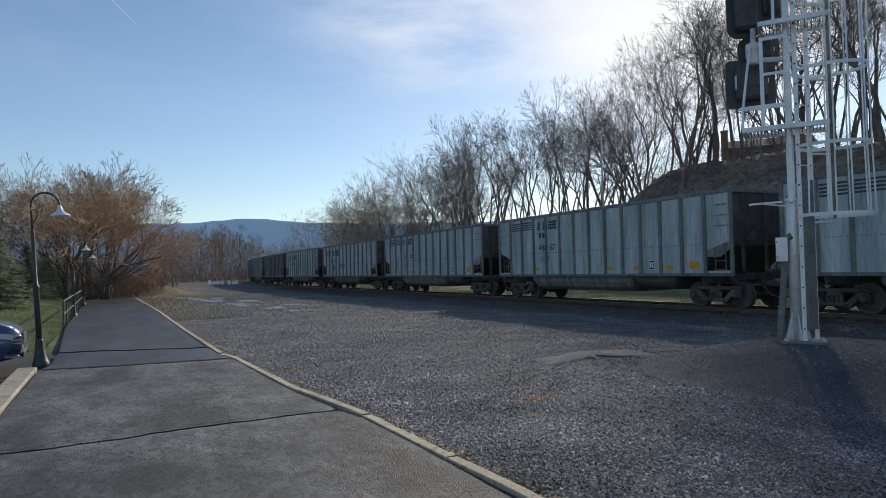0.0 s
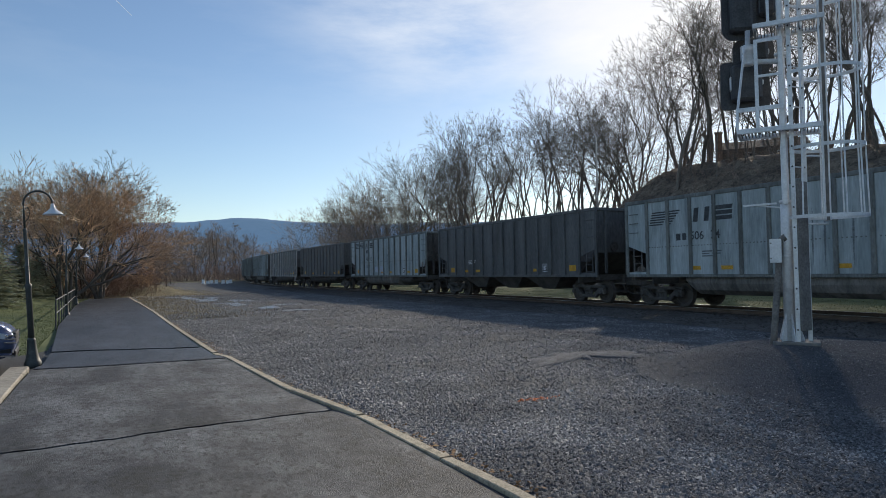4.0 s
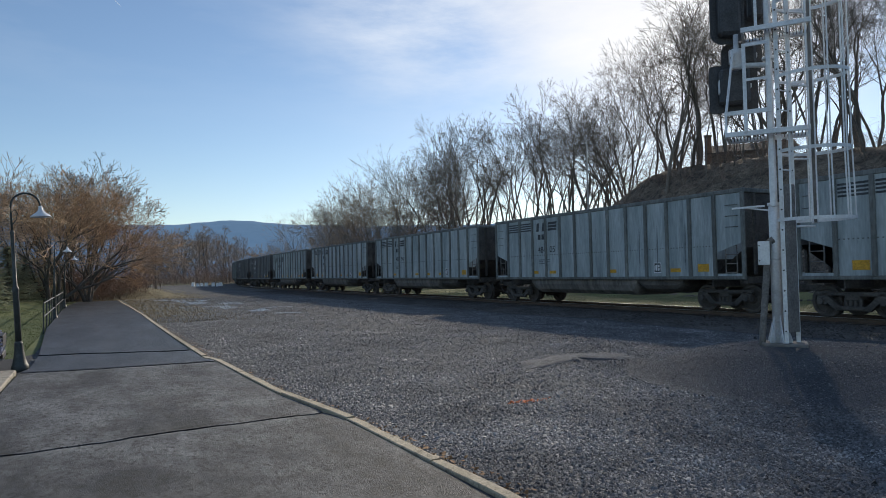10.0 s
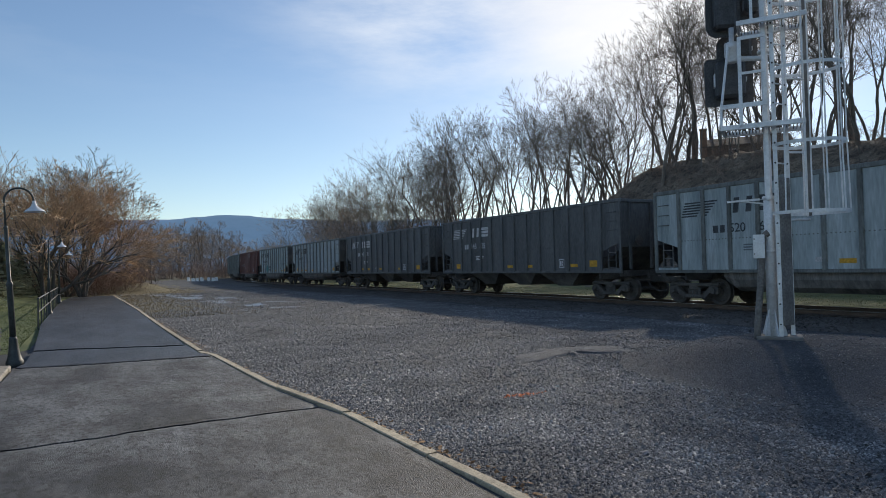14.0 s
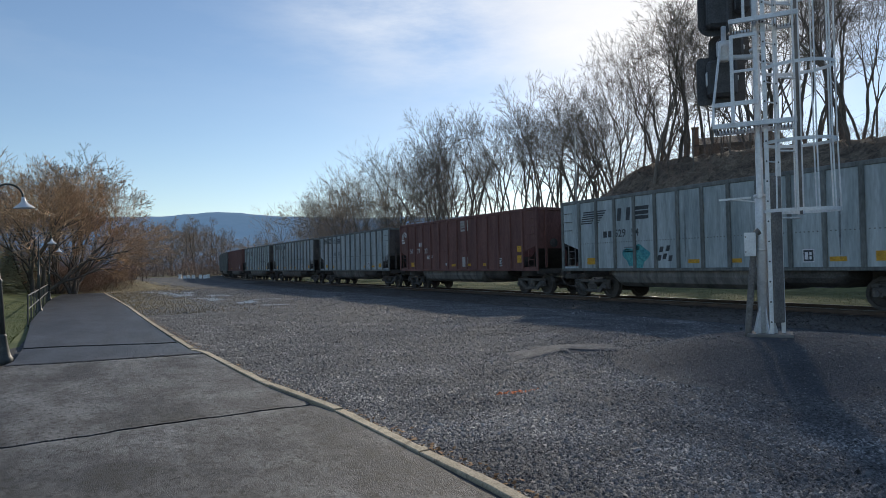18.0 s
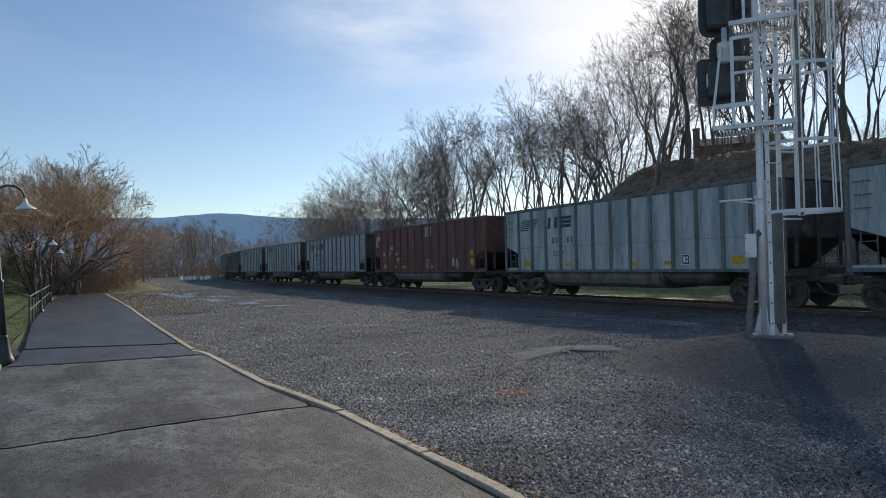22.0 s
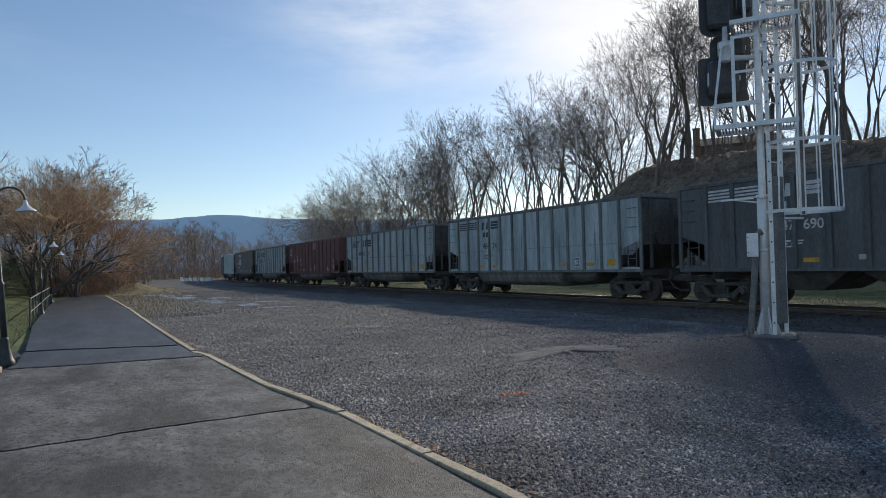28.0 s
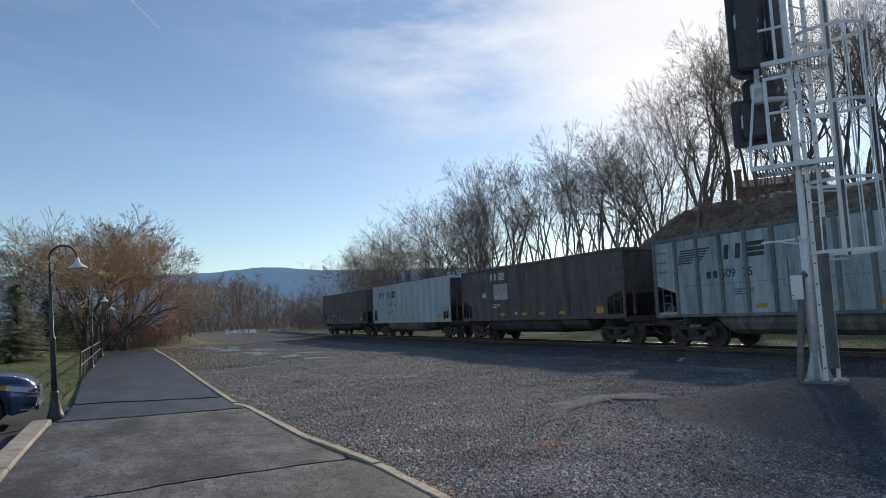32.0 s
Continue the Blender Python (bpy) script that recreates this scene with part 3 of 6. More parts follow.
BODY = 14.45                    # length of a car's body
SILL, TOP = 1.15, 3.93          # over the rail
HALF = 1.55
SPEED, GAIN, PHASE = 14.528, 0.02835, 13.226


def run(t):
    """How far the train has come after t seconds."""
    return SPEED * t + GAIN * t * t / 2


def sheet_with_holes():
    """A car's side: one plate with a sloped opening at each end."""
    bm = bmesh.new()
    e = BODY / 2
    y = [-e, -e + .10, -e + 1.15, e - 1.15, e - .10, e]
    z0, z1 = SILL, SILL + .13
    cuts = [SILL + 1.12, SILL + .78]
    def quad(*p):
        bm.faces.new([bm.verts.new((0, a, b)) for a, b in p])
    quad((y[0], z0), (y[5], z0), (y[5], z1), (y[0], z1))
    quad((y[0], z1), (y[1], z1), (y[1], TOP), (y[0], TOP))
    quad((y[4], z1), (y[5], z1), (y[5], TOP), (y[4], TOP))
    quad((y[2], z1), (y[3], z1), (y[3], TOP), (y[2], TOP))
    quad((y[1], cuts[0]), (y[2], cuts[1]), (y[2], TOP), (y[1], TOP))
    quad((y[3], cuts[1]), (y[4], cuts[0]), (y[4], TOP), (y[3], TOP))
    bmesh.ops.remove_doubles(bm, verts=bm.verts, dist=1e-4)
    r = bmesh.ops.extrude_face_region(bm, geom=bm.faces[:])
    bmesh.ops.translate(bm, vec=(0.03, 0, 0), verts=[v for v in r["geom"] if isinstance(v, bmesh.types.BMVert)])
    bmesh.ops.recalc_face_normals(bm, faces=bm.faces)
    return bm


def keep(bm, name, material):
    me = bpy.data.meshes.new(name)
    bm.to_mesh(me)
    bm.free()
    me.materials.append(M[material])
    return me


def tinted(me, material):
    m2 = me.copy()
    m2.materials.clear()
    m2.materials.append(M[material])
    return m2


def text_mesh(body, size):
    cu = bpy.data.curves.new("lettering", "FONT")
    cu.body, cu.size, cu.extrude, cu.offset = body, size, 0.0015, size * 0.012
    ob = bpy.data.objects.new("lettering", cu)
    scene.collection.objects.link(ob)
    me = bpy.data.meshes.new_from_object(ob.evaluated_get(bpy.context.evaluated_depsgraph_get()))
    bpy.data.objects.remove(ob)
    bpy.data.curves.remove(cu)
    return me


def shape_mesh(polys, depth=0.003):
    """Flat marks as thin plates: each a list of (along, up); they stand on the car's near side."""
    verts, faces = [], []
    for p in polys:
        n, k = len(p), len(verts)
        verts += [(-depth, -a, b) for a, b in p] + [(0, -a, b) for a, b in p]
        faces += [tuple(range(k, k + n)), tuple(range(k + 2 * n - 1, k + n - 1, -1))]
        faces += [(k + i, k + n + i, k + n + (i + 1) % n, k + (i + 1) % n) for i in range(n)]
    return mesh("marks", verts, faces)


def rect(a, b, w, h, lean=0.0):
    return [(a, b), (a + w, b), (a + w + lean, b + h), (a + lean, b + h)]


# meshes that all cars share
E2 = BODY / 2
side_me = keep(sheet_with_holes(), "side", "car_grey")
bm = bmesh.new()
add_box(bm, -.045, .045, -.065, .065, SILL + .02, TOP - .06, bevel=.018)
rib_me = keep(bm, "rib", "car_grey_rib")
bm = bmesh.new()
add_box(bm, -.05, .06, -E2 - .02, E2 + .02, TOP - .09, TOP + .05, bevel=.02)
chord_me = keep(bm, "top_chord", "car_grey_rib")
bm = bmesh.new()
add_box(bm, -.05, .05, -E2, E2, SILL - .06, SILL + .05, bevel=.012)
sill_me = keep(bm, "side_sill", "car_grey_rib")
bm = bmesh.new()
for i in range(96):
    yy = -6.0 + 12.0 * i / 95
    add_box(bm, -.012, .012, yy - .018, yy + .018, SILL + 1.02, SILL + 1.056)
seam_me = keep(bm, "riveted_seam", "car_grey_rib")
# end: upright sheet above, slope sheet below
bm = bmesh.new()
w = HALF - .03
pts = [(E2 - .02, TOP), (E2 - .02, SILL + .95)]
rows_ = [[bm.verts.new((x, y, z)) for x in (-w, w)] for y, z in pts] 
back = [[bm.verts.new((x, y - .03, z)) for x in (-w, w)] for y, z in pts]
for a, c in zip(rows_, rows_[1:]):
    bm.faces.new((a[0], a[1], c[1], c[0]))
for a, c in zip(back, back[1:]):
    bm.faces.new((a[0], c[0], c[1], a[1]))
end_me = keep(bm, "end_sheet", "grime")
bm = bmesh.new()
top_, low_ = [[bm.verts.new((x, y, z)) for x in (-w, w)] for y, z in ((E2 - .02, SILL + .95), (E2 - 1.3, SILL + .02))]
bm.faces.new((top_[0], top_[1], low_[1], low_[0]))
bmesh.ops.solidify(bm, geom=bm.faces[:], thickness=.03)
# soot, and the shadow inside the end opening, both in this dark colour
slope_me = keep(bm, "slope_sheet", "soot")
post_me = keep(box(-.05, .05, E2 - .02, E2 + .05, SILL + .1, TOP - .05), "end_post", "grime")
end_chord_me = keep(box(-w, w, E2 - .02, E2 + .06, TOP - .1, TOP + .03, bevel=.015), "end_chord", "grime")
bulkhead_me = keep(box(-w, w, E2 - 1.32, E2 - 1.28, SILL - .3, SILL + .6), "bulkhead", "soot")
# floor and the hanging twin tubs
bm = bmesh.new()
add_box(bm, -HALF + .05, HALF - .05, -E2 + 1.6, E2 - 1.6, SILL - .02, SILL + .03)
add_box(bm, -.22, .22, -E2 - .1, E2 + .1, SILL - .35, SILL - .02)
add_box(bm, -1.4, 1.4, -E2 + .05, -E2 + .3, SILL - .18, SILL + .02)
add_box(bm, -1.4, 1.4, E2 - .3, E2 - .05, SILL - .18, SILL + .02)
floor_me = keep(bm, "underframe", "soot")


def tub_mesh(y0, y1, deep):
    bm = bmesh.new()
    prof = [(-1.42, 0.0), (-1.42, -.22), (-1.3, -deep * .72), (-1.05, -deep * .95), (-.8, -deep), (.8, -deep), (1.05, -deep * .95), (1.3, -deep * .72), (1.42, -.22), (1.42, 0)]
    n = 8
    rings = []
    for y, k in ((y0 - .35, .55), (y0, 1), (y1, 1), (y1 + .35, .55)):
        rings.append([bm.verts.new((x * (1 if k == 1 else .96), y, SILL - .05 + z * k)) for x, z in prof])
    for a, c in zip(rings, rings[1:]):
        for i in range(len(prof) - 1):
            bm.faces.new((a[i], a[i + 1], c[i + 1], c[i]))
    bm.faces.new(rings[0][::-1])
    bm.faces.new(rings[-1])
    bmesh.ops.recalc_face_normals(bm, faces=bm.faces)
    return bm


tub_me = keep(tub_mesh(-2.0, 4.15, .62), "tub", "grime")
tub_dark_me = keep(tub_mesh(-4.2, -2.75, .50), "tub_end", "soot")
bm = bmesh.new()          # one hopper bay, for the cars that discharge below
top, low = [(-1.4, -1.5), (1.4, -1.5), (1.4, 1.5), (-1.4, 1.5)], [(-1.0, -.45), (1.0, -.45), (1.0, .45), (-1.0, .45)]
tv, lv = [bm.verts.new((x, y, SILL)) for x, y in top], [bm.verts.new((x, y, SILL - .62)) for x, y in low]
for i in range(4):
    bm.faces.new((tv[i], tv[(i + 1) % 4], lv[(i + 1) % 4], lv[i]))
bm.faces.new(lv[::-1])
bmesh.ops.recalc_face_normals(bm, faces=bm.faces)
hopper_me = keep(bm, "hopper_bay", "soot")
# truck side frame with springs, bolster and bearing caps
bm = bmesh.new()
for sx in (-1, 1):
    x = sx * 1.02
    add_box(bm, x - .07, x + .07, -1.05, 1.05, .62, .74, bevel=.03)
    add_box(bm, x - .07, x + .07, -.45, .45, .22, .34, bevel=.03)
    for sy in (-1, 1):
        add_box(bm, x - .07, x + .07, -.08, .08, -.3, .3, m=Matrix.Translation((0, sy * .62, .46)) @ Matrix.Rotation(sy * -0.85, 4, "X"))
        add_box(bm, x - .09, x + .09, sy * .865 - .14, sy * .865 + .14, .36, .62, bevel=.03)
        add_rod(bm, (x + sx * .06, sy * .865, .47), (x + sx * .16, sy * .865, .47), .10, .09, 12)
    for k in (-.2, -.07, .07, .2):
        add_rod(bm, (x, k, .34), (x, k, .56), .055, sides=8)
add_box(bm, -1.1, 1.1, -.2, .2, .5, .72, bevel=.03)
truck_me = keep(bm, "side_frame", "soot")
prof_w = [(.06, .97), (.085, .95), (.085, .86), (.16, .855), (.17, .82), (.33, .80), (.36, .835), (.45, .835), (.457, .82), (.462, .72), (.485, .705), (.485, .68), (.36, .675), (.34, .71), (.17, .70), (.15, .64), (.085, .62)]
bm = lathe([(r_, z_) for r_, z_ in prof_w] + [(r_, -z_) for r_, z_ in prof_w[::-1]], 18)
bmesh.ops.rotate(bm, cent=(0, 0, 0), matrix=Matrix.Rotation(math.pi / 2, 3, "Y"), verts=bm.verts)
bmesh.ops.recalc_face_normals(bm, faces=bm.faces)
wheel_me = keep(bm, "wheelset", "wheel")
bm = bmesh.new()
add_box(bm, -.13, .13, E2 + .05, PITCH / 2 - .12, .72, .92, bevel=.03)
add_box(bm, -.17, .17, PITCH / 2 - .16, PITCH / 2 + .08, .68, .98, bevel=.05)
add_pipe(bm, [(.25, E2 + .05, .75), (.3, E2 + .3, .5), (.2, E2 + .55, .38), (.12, PITCH / 2, .42)], .03, 6)
coupler_me = keep(bm, "coupler", "soot")
bm = bmesh.new()
for yy in (0, .42):
    add_rod(bm, (0, yy, SILL - .04), (0, yy, SILL + 1.12), .02, sides=6)
for k in range(4):
    add_rod(bm, (0, 0, SILL + .16 + .29 * k), (0, .42, SILL + .16 + .29 * k), .016, sides=6)
ladder_me = keep(bm, "ladder", "car_grey_rib")
bm = bmesh.new()
add_pipe(bm, [(0, -.2, 0), (-.07, -.2, 0), (-.07, .2, 0), (0, .2, 0)], .014, 6)
grab_me = keep(bm, "grab_iron", "car_grey_rib")
bm = bmesh.new()
add_rod(bm, (0, 0, 0), (0, .05, 0), .2, sides=16)
add_pipe(bm, [(.16 * math.cos(k * math.pi / 5), .06, .16 * math.sin(k * math.pi / 5)) for k in range(10)], .014, 6, closed=True)
brake_me = keep(bm, "brake_wheel", "soot")

# marks: cut in plain shapes (u runs towards the leading end, from the car's middle)
def block(u, z, w, h):
    """Two heavy slanted shapes of an emblem, side by side."""
    t = w * .3
    n = [rect(u, z, t, h, .06), rect(u + w - t, z, t, h, .06)]
    v = u + w * 1.42
    return n + [rect(v, z + h * .72, w, h * .28, .04), rect(v, z + h * .36, w, h * .28, .02), rect(v, z, w, h * .28)]


stripes_a = [rect(a, 2.18 + .105 * k + SILL, .84, .06) for a in (-6.0, -5.0) for k in range(4)]
block_a = block(-3.78, 2.12 + SILL, .62, .38)
stripes_b = [rect(-6.0 + .03 * k, 1.83 + .088 * k + SILL, .66 + .03 * k, .05) for k in range(6)] + [rect(-5.15, 1.83 + .088 * k + SILL, .2 + .085 * k, .05) for k in range(6)]
block_b = block(-3.95, 1.84 + SILL, .66, .48)
swoosh = []
for k in range(10):
    a0, a1 = math.pi * (.05 + .1 * k), math.pi * (.05 + .1 * (k + 1))
    for r0, r1 in ((.27, .38), (.13, .21)):
        c = (-6.6, 2.0 + SILL)
        swoosh.append([(c[0] + r0 * math.cos(a0), c[1] + r0 * math.sin(a0)), (c[0] + r1 * math.cos(a0), c[1] + r1 * math.sin(a0)), (c[0] + r1 * math.cos(a1), c[1] + r1 * math.sin(a1)), (c[0] + r0 * math.cos(a1), c[1] + r0 * math.sin(a1))])
swoosh += [rect(-6.98, 1.66 + SILL, .42, .1), rect(-7.0, 1.82 + SILL, .36, .1)]
frame_mark = [[(a * .68, b * .8) for a, b in p] for p in [rect(0, 0, .5, .035), rect(0, .43, .5, .035), rect(0, .035, .035, .4), rect(.465, .035, .035, .4), rect(.1, .1, .13, .26), rect(.29, .1, .1, .11), rect(.29, .25, .1, .11)]]
small_bars = [rect(a, b, w, .045) for a, b, w in ((0, .30, .42), (.5, .30, .3), (0, .22, .3), (.42, .22, .34), (0, .14, .46))]
NUMS = {1: "488 67", 3: "518 28", 4: "506 34", 6: "482 13", 8: "10 379", 9: "478 42", 10: "484 05", 11: "489 94", 12: "476", 13: "520 16", 14: "145 585", 15: "145 570", 16: "512 92", 17: "529 54",
        18: "50 77 22", 20: "491 03", 22: "50 77 64", 23: "522 59", 24: "485 23", 26: "147 690", 27: "484 24", 28: "512 92", 29: "50 78 17", 30: "509 25", 31: "464 43"}
# kind of each car: paint letter and lettering style
LINE = "gA gA gA gA gB gB kC gA dC wC gA gA gA gA gB kB kB gB gB bR gA gA gB bR gB gA gA kA gA gB bR gB uS lB uC".split()
COLOUR = {"g": ("car_grey", "car_grey_rib", "ink"), "d": ("car_dim", "car_dim", "ink"), "k": ("car_black", "car_black", "chalk"), "w": ("car_black", "faded", "chalk"),
          "b": ("car_brown", "car_brown", "chalk"), "u": ("car_umber", "car_umber", "chalk"), "l": ("car_light", "car_light", "ink")}
SAY = {"g": "weathered grey-blue steel coal gondola with dark ribs", "d": "dirty dark grey steel coal gondola", "k": "black steel coal hopper with white lettering", "w": "sooty black coal gondola with pale ribs and end platform",
       "b": "oxide-brown steel coal gondola with white lettering", "u": "smooth-sided umber-brown coal gondola", "l": "light blue-grey steel coal gondola with ribs"}
cache = {}


def shared(me, material):
    key = (me.name, material)
    if key not in cache:
        cache[key] = tinted(me, material)
    return cache[key]


mark_cache = {}


def marks(name, polys, material, car, at=(0, 0), label=""):
    key = (name, material)
    if key not in mark_cache:
        me = shape_mesh(polys)
        me.materials.append(M[material])
        mark_cache[key] = me
    ob = part(name, mark_cache[key], None, car, label)
    ob.matrix_basis = Matrix.Translation((-HALF - .004, -at[0], at[1]))
    return ob


def each_mark(name, polys, material, car):
    for i, p in enumerate(polys):
        marks("%s %d" % (name, i), [p], material, car).name = name.split()[0]


wheels, cars = [], []


def coal_car(k, code):
    paint_key, style = code
    body_m, rib_m, ink_m = COLOUR[paint_key]
    r = random.Random(k + 50)
    car = thing("coal_car", label=SAY[paint_key], category="freight car", group="coal cars of the train")
    for sx in (-1, 1):
        ob = part("side", shared(side_me, body_m), None, car)
        ob.matrix_basis = Matrix.Translation((sx * HALF - (.03 if sx > 0 else 0), 0, 0))
        ob = part("top_chord", shared(chord_me, rib_m if paint_key != "w" else "grime"), None, car)
        ob.matrix_basis = Matrix.Translation((sx * (HALF - .02), 0, 0))
        ob = part("side_sill", shared(sill_me, rib_m), None, car)
        ob.matrix_basis = Matrix.Translation((sx * (HALF - .0), 0, 0))
        ob = tagged(part("riveted_seam", shared(seam_me, rib_m), None, car), kind="stuff")
        ob.matrix_basis = Matrix.Translation((sx * HALF, 0, 0))
        if style != "S" and not (paint_key == "u"):
            n = 13
            for i in range(n):
                y = -6.1 + 12.2 * i / (n - 1)
                ob = part("rib", shared(rib_me, rib_m), None, car)
                ob.matrix_basis = Matrix.Translation((sx * (HALF + .03), y, 0))
        for sy in (-1, 1):
            ob = part("rib", shared(rib_me, rib_m), None, car, "corner post")
            ob.matrix_basis = Matrix.Translation((sx * (HALF + .01), sy * (E2 - .05), 0))
            ob = part("ladder", shared(ladder_me, "grime" if paint_key in "wg" else rib_m), None, car)
            ob.matrix_basis = Matrix.Translation((sx * (HALF - .04), sy * (E2 - .55) - .21, 0))
            for q in range(3):
                ob = part("grab_iron", shared(grab_me, rib_m), None, car)
                ob.matrix_basis = Matrix.Translation((sx * HALF, sy * (E2 - .45), SILL + 1.62 + .35 * q)) @ Matrix.Rotation(math.pi if sx > 0 else 0, 4, "Z")
    for sy in (0, 1):
        turn = Matrix.Rotation(math.pi * sy, 4, "Z")
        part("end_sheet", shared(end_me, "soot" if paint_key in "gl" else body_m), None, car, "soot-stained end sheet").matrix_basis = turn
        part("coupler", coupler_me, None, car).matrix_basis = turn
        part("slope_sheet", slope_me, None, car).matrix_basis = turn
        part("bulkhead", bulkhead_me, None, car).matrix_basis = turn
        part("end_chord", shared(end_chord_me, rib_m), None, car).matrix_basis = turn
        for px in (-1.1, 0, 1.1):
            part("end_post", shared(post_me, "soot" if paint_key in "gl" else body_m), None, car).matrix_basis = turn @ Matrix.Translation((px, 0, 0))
        t = part("truck", truck_me, None, car, "cast steel truck side frames")
        t.matrix_basis = Matrix.Translation((0, (6.0 if sy else -6.0), 0))
        for wy in (-.865, .865):
            wh = part("wheelset", wheel_me, None, t)
            wh.matrix_basis = Matrix.Translation((0, wy, .457))
            wheels.append((k, wh, wy))
    part("underframe", floor_me, None, car)
    if paint_key == "k":
        for c in (-3.1, 0.0, 3.1):
            part("hopper_bay", hopper_me, None, car).matrix_basis = Matrix.Translation((0, c, 0))
    else:
        part("tub", shared(tub_me, "grime" if paint_key in "glb" else "soot"), None, car)
        part("tub_end", tub_dark_me, None, car)
    part("brake_wheel", brake_me, None, car).matrix_basis = Matrix.Translation((-.7, -E2 - .1, SILL + 1.2))
    if style == "A":
        each_mark("stripe_mark", stripes_a, ink_m, car)
        each_mark("emblem_bar", block_a, ink_m, car)
    elif style == "B":
        each_mark("slant_mark", stripes_b, ink_m, car)
        each_mark("emblem_bar b", block_b, ink_m, car)
    elif style == "R":
        marks("round_emblem", swoosh, "chalk", car)
        marks("notice", [rect(0, 0, .78, .56)], "faded", car, (.42, SILL + 2.06))
        for q in range(3):
            marks("notice_line", [rect(.08, 0, .62, .07)], "car_brown", car, (.42, SILL + 2.16 + .15 * q)).name = "notice_line"
        marks("lower_notice", [rect(0, 0, .58, .52)], "faded", car, (.55, SILL + .17)).name = "notice"
        for zz, hh in ((.33, .34), (.83, .28)):
            marks("plate%d" % (zz * 100), [rect(0, 0, .48, hh)], "amber", car, (5.62, SILL + zz)).name = "reflector"
    elif style == "S":
        each_mark("stripe_mark", stripes_a, "grime", car)
        each_mark("emblem_bar", block_a, "chalk", car)
        marks("panel_mark", [rect(0, 0, 1.5, .85)], "faded", car, (-3.45, SILL + 1.06))
    if k in NUMS:
        groups = NUMS[k].split()
        size = .40
        start = {"A": -3.66, "B": -4.1, "R": -5.82, "C": -5.2, "S": -3.35}[style]
        high = {"A": 1.15, "B": 1.24, "R": 1.0, "C": .95, "S": 1.12}[style]
        for g in groups:
            key = ("num", g, ink_m)
            if key not in mark_cache:
                me = text_mesh(g, size)
                me.materials.append(M[ink_m])
                mark_cache[key] = me
            ob = part("number", mark_cache[key], None, car, "stencilled numerals")
            ob.matrix_basis = Matrix.Translation((-HALF - .006, -start, SILL + high)) @ Matrix.Rotation(-math.pi / 2, 4, "Z") @ Matrix.Rotation(math.pi / 2, 4, "X")
            start += .235 * len(g) + (.16 if style != "R" else .50)
        if style == "A":
            marks("reporting_bar", [rect(0, 0, .2, .24), rect(.28, 0, .18, .24)], ink_m, car, (-3.66, SILL + 1.74))
        elif style == "R":
            marks("reporting_bar", [rect(0, 0, .22, .3), rect(.3, 0, .22, .3)], ink_m, car, (-4.6, SILL + 1.4))
        else:
            marks("reporting_bar", [rect(0, 0, .16, .24), rect(.22, 0, .16, .24)], ink_m, car, (-4.72, SILL + 1.24))
    elif style != "C":
        for q in (0, 1, 2, 4, 5):
            marks("worn_numeral", [rect(0, 0, .16, .26)], "ink_worn" if ink_m == "ink" else ink_m, car, (-3.66 + q * .25, SILL + 1.18))
    y_am = sorted(r.sample([-5.45, -3.9, -2.6, -.4, 1.2, 2.85, 4.4], 4)) + ([5.6] if style != "R" else [])
    for a in y_am:
        wide = a in (5.6, -5.45)
        marks("wide_reflector" if wide else "reflector", [rect(-.23, 0, .46, .26 if wide else .13)], "amber", car, (a, SILL + .2))
    if paint_key in "gkbl" and r.random() < .9:
        marks("label_panel", [rect(.02, .02, .30, .34)], "ink", car, (3.4 + (.6 if style == "R" else 0), SILL + .18)).location.x += .0025
        marks("label_frame", frame_mark, "white_enamel", car, (3.4 + (.6 if style == "R" else 0), SILL + .18))
    marks("small_print", small_bars, "chalk" if ink_m == "chalk" else "ink_worn", car, (-3.6, SILL + .5))
    if r.random() < .6:
        marks("tag_plate", [rect(0, 0, .24, .14)], "chalk", car, (-1.3, SILL + .25))
    if paint_key in "gl" and r.random() < .7:
        for i in range(r.randint(1, 4)):
            a = r.uniform(-2, 5)
            marks("rust_streak%d" % r.randint(0, 5), [[(0, 0), (.012, -.5), (.03, -.95), (.055, -.35), (.07, .3), (.045, .8), (.02, .35)]], "ink_worn", car, (a, SILL + 1.15), "dark run-off stain").name = "stain"
    if paint_key == "w":
        for sy in (-1, 1):
            for q, yy in enumerate((.15, .75, 1.35)):
                part("platform_post", rod((-HALF - .06, sy * (E2 + .35 - yy), SILL - .55), (-HALF - .06, sy * (E2 + .35 - yy), SILL + (1.1 if q == 1 else .8)), .022, sides=6), "faded", car)
            for zz in (-.5, 0, .4, .8):
                part("platform_bar", rod((-HALF - .06, sy * (E2 + .2), SILL + zz), (-HALF - .06, sy * (E2 - 1.0), SILL + zz), .018, sides=6), "faded", car)
            part("brake_bracket", box(-HALF - .1, -HALF - .05, sy * (E2 - .35) - .2, sy * (E2 - .35) + .2, SILL - .18, SILL + .06, bevel=.02), "faded", car)
    if k == 17:
        marks("graffiti", [[(.62 * math.cos(q) * (1 + .25 * math.sin(3 * q)), .42 * math.sin(q) * (1 + .2 * math.cos(5 * q))) for q in np.linspace(0, 6.1, 30)]], "teal", car, (-3.0, SILL + .45), "teal spray-paint tag")
        marks("graffiti_b", [rect(a, b, .16, .2, .06) for a, b in ((0, 0), (.25, .05), (.5, -.02), (.1, .3), (.4, .33))], "ink", car, (-2.0, SILL + .3)).name = "graffiti"
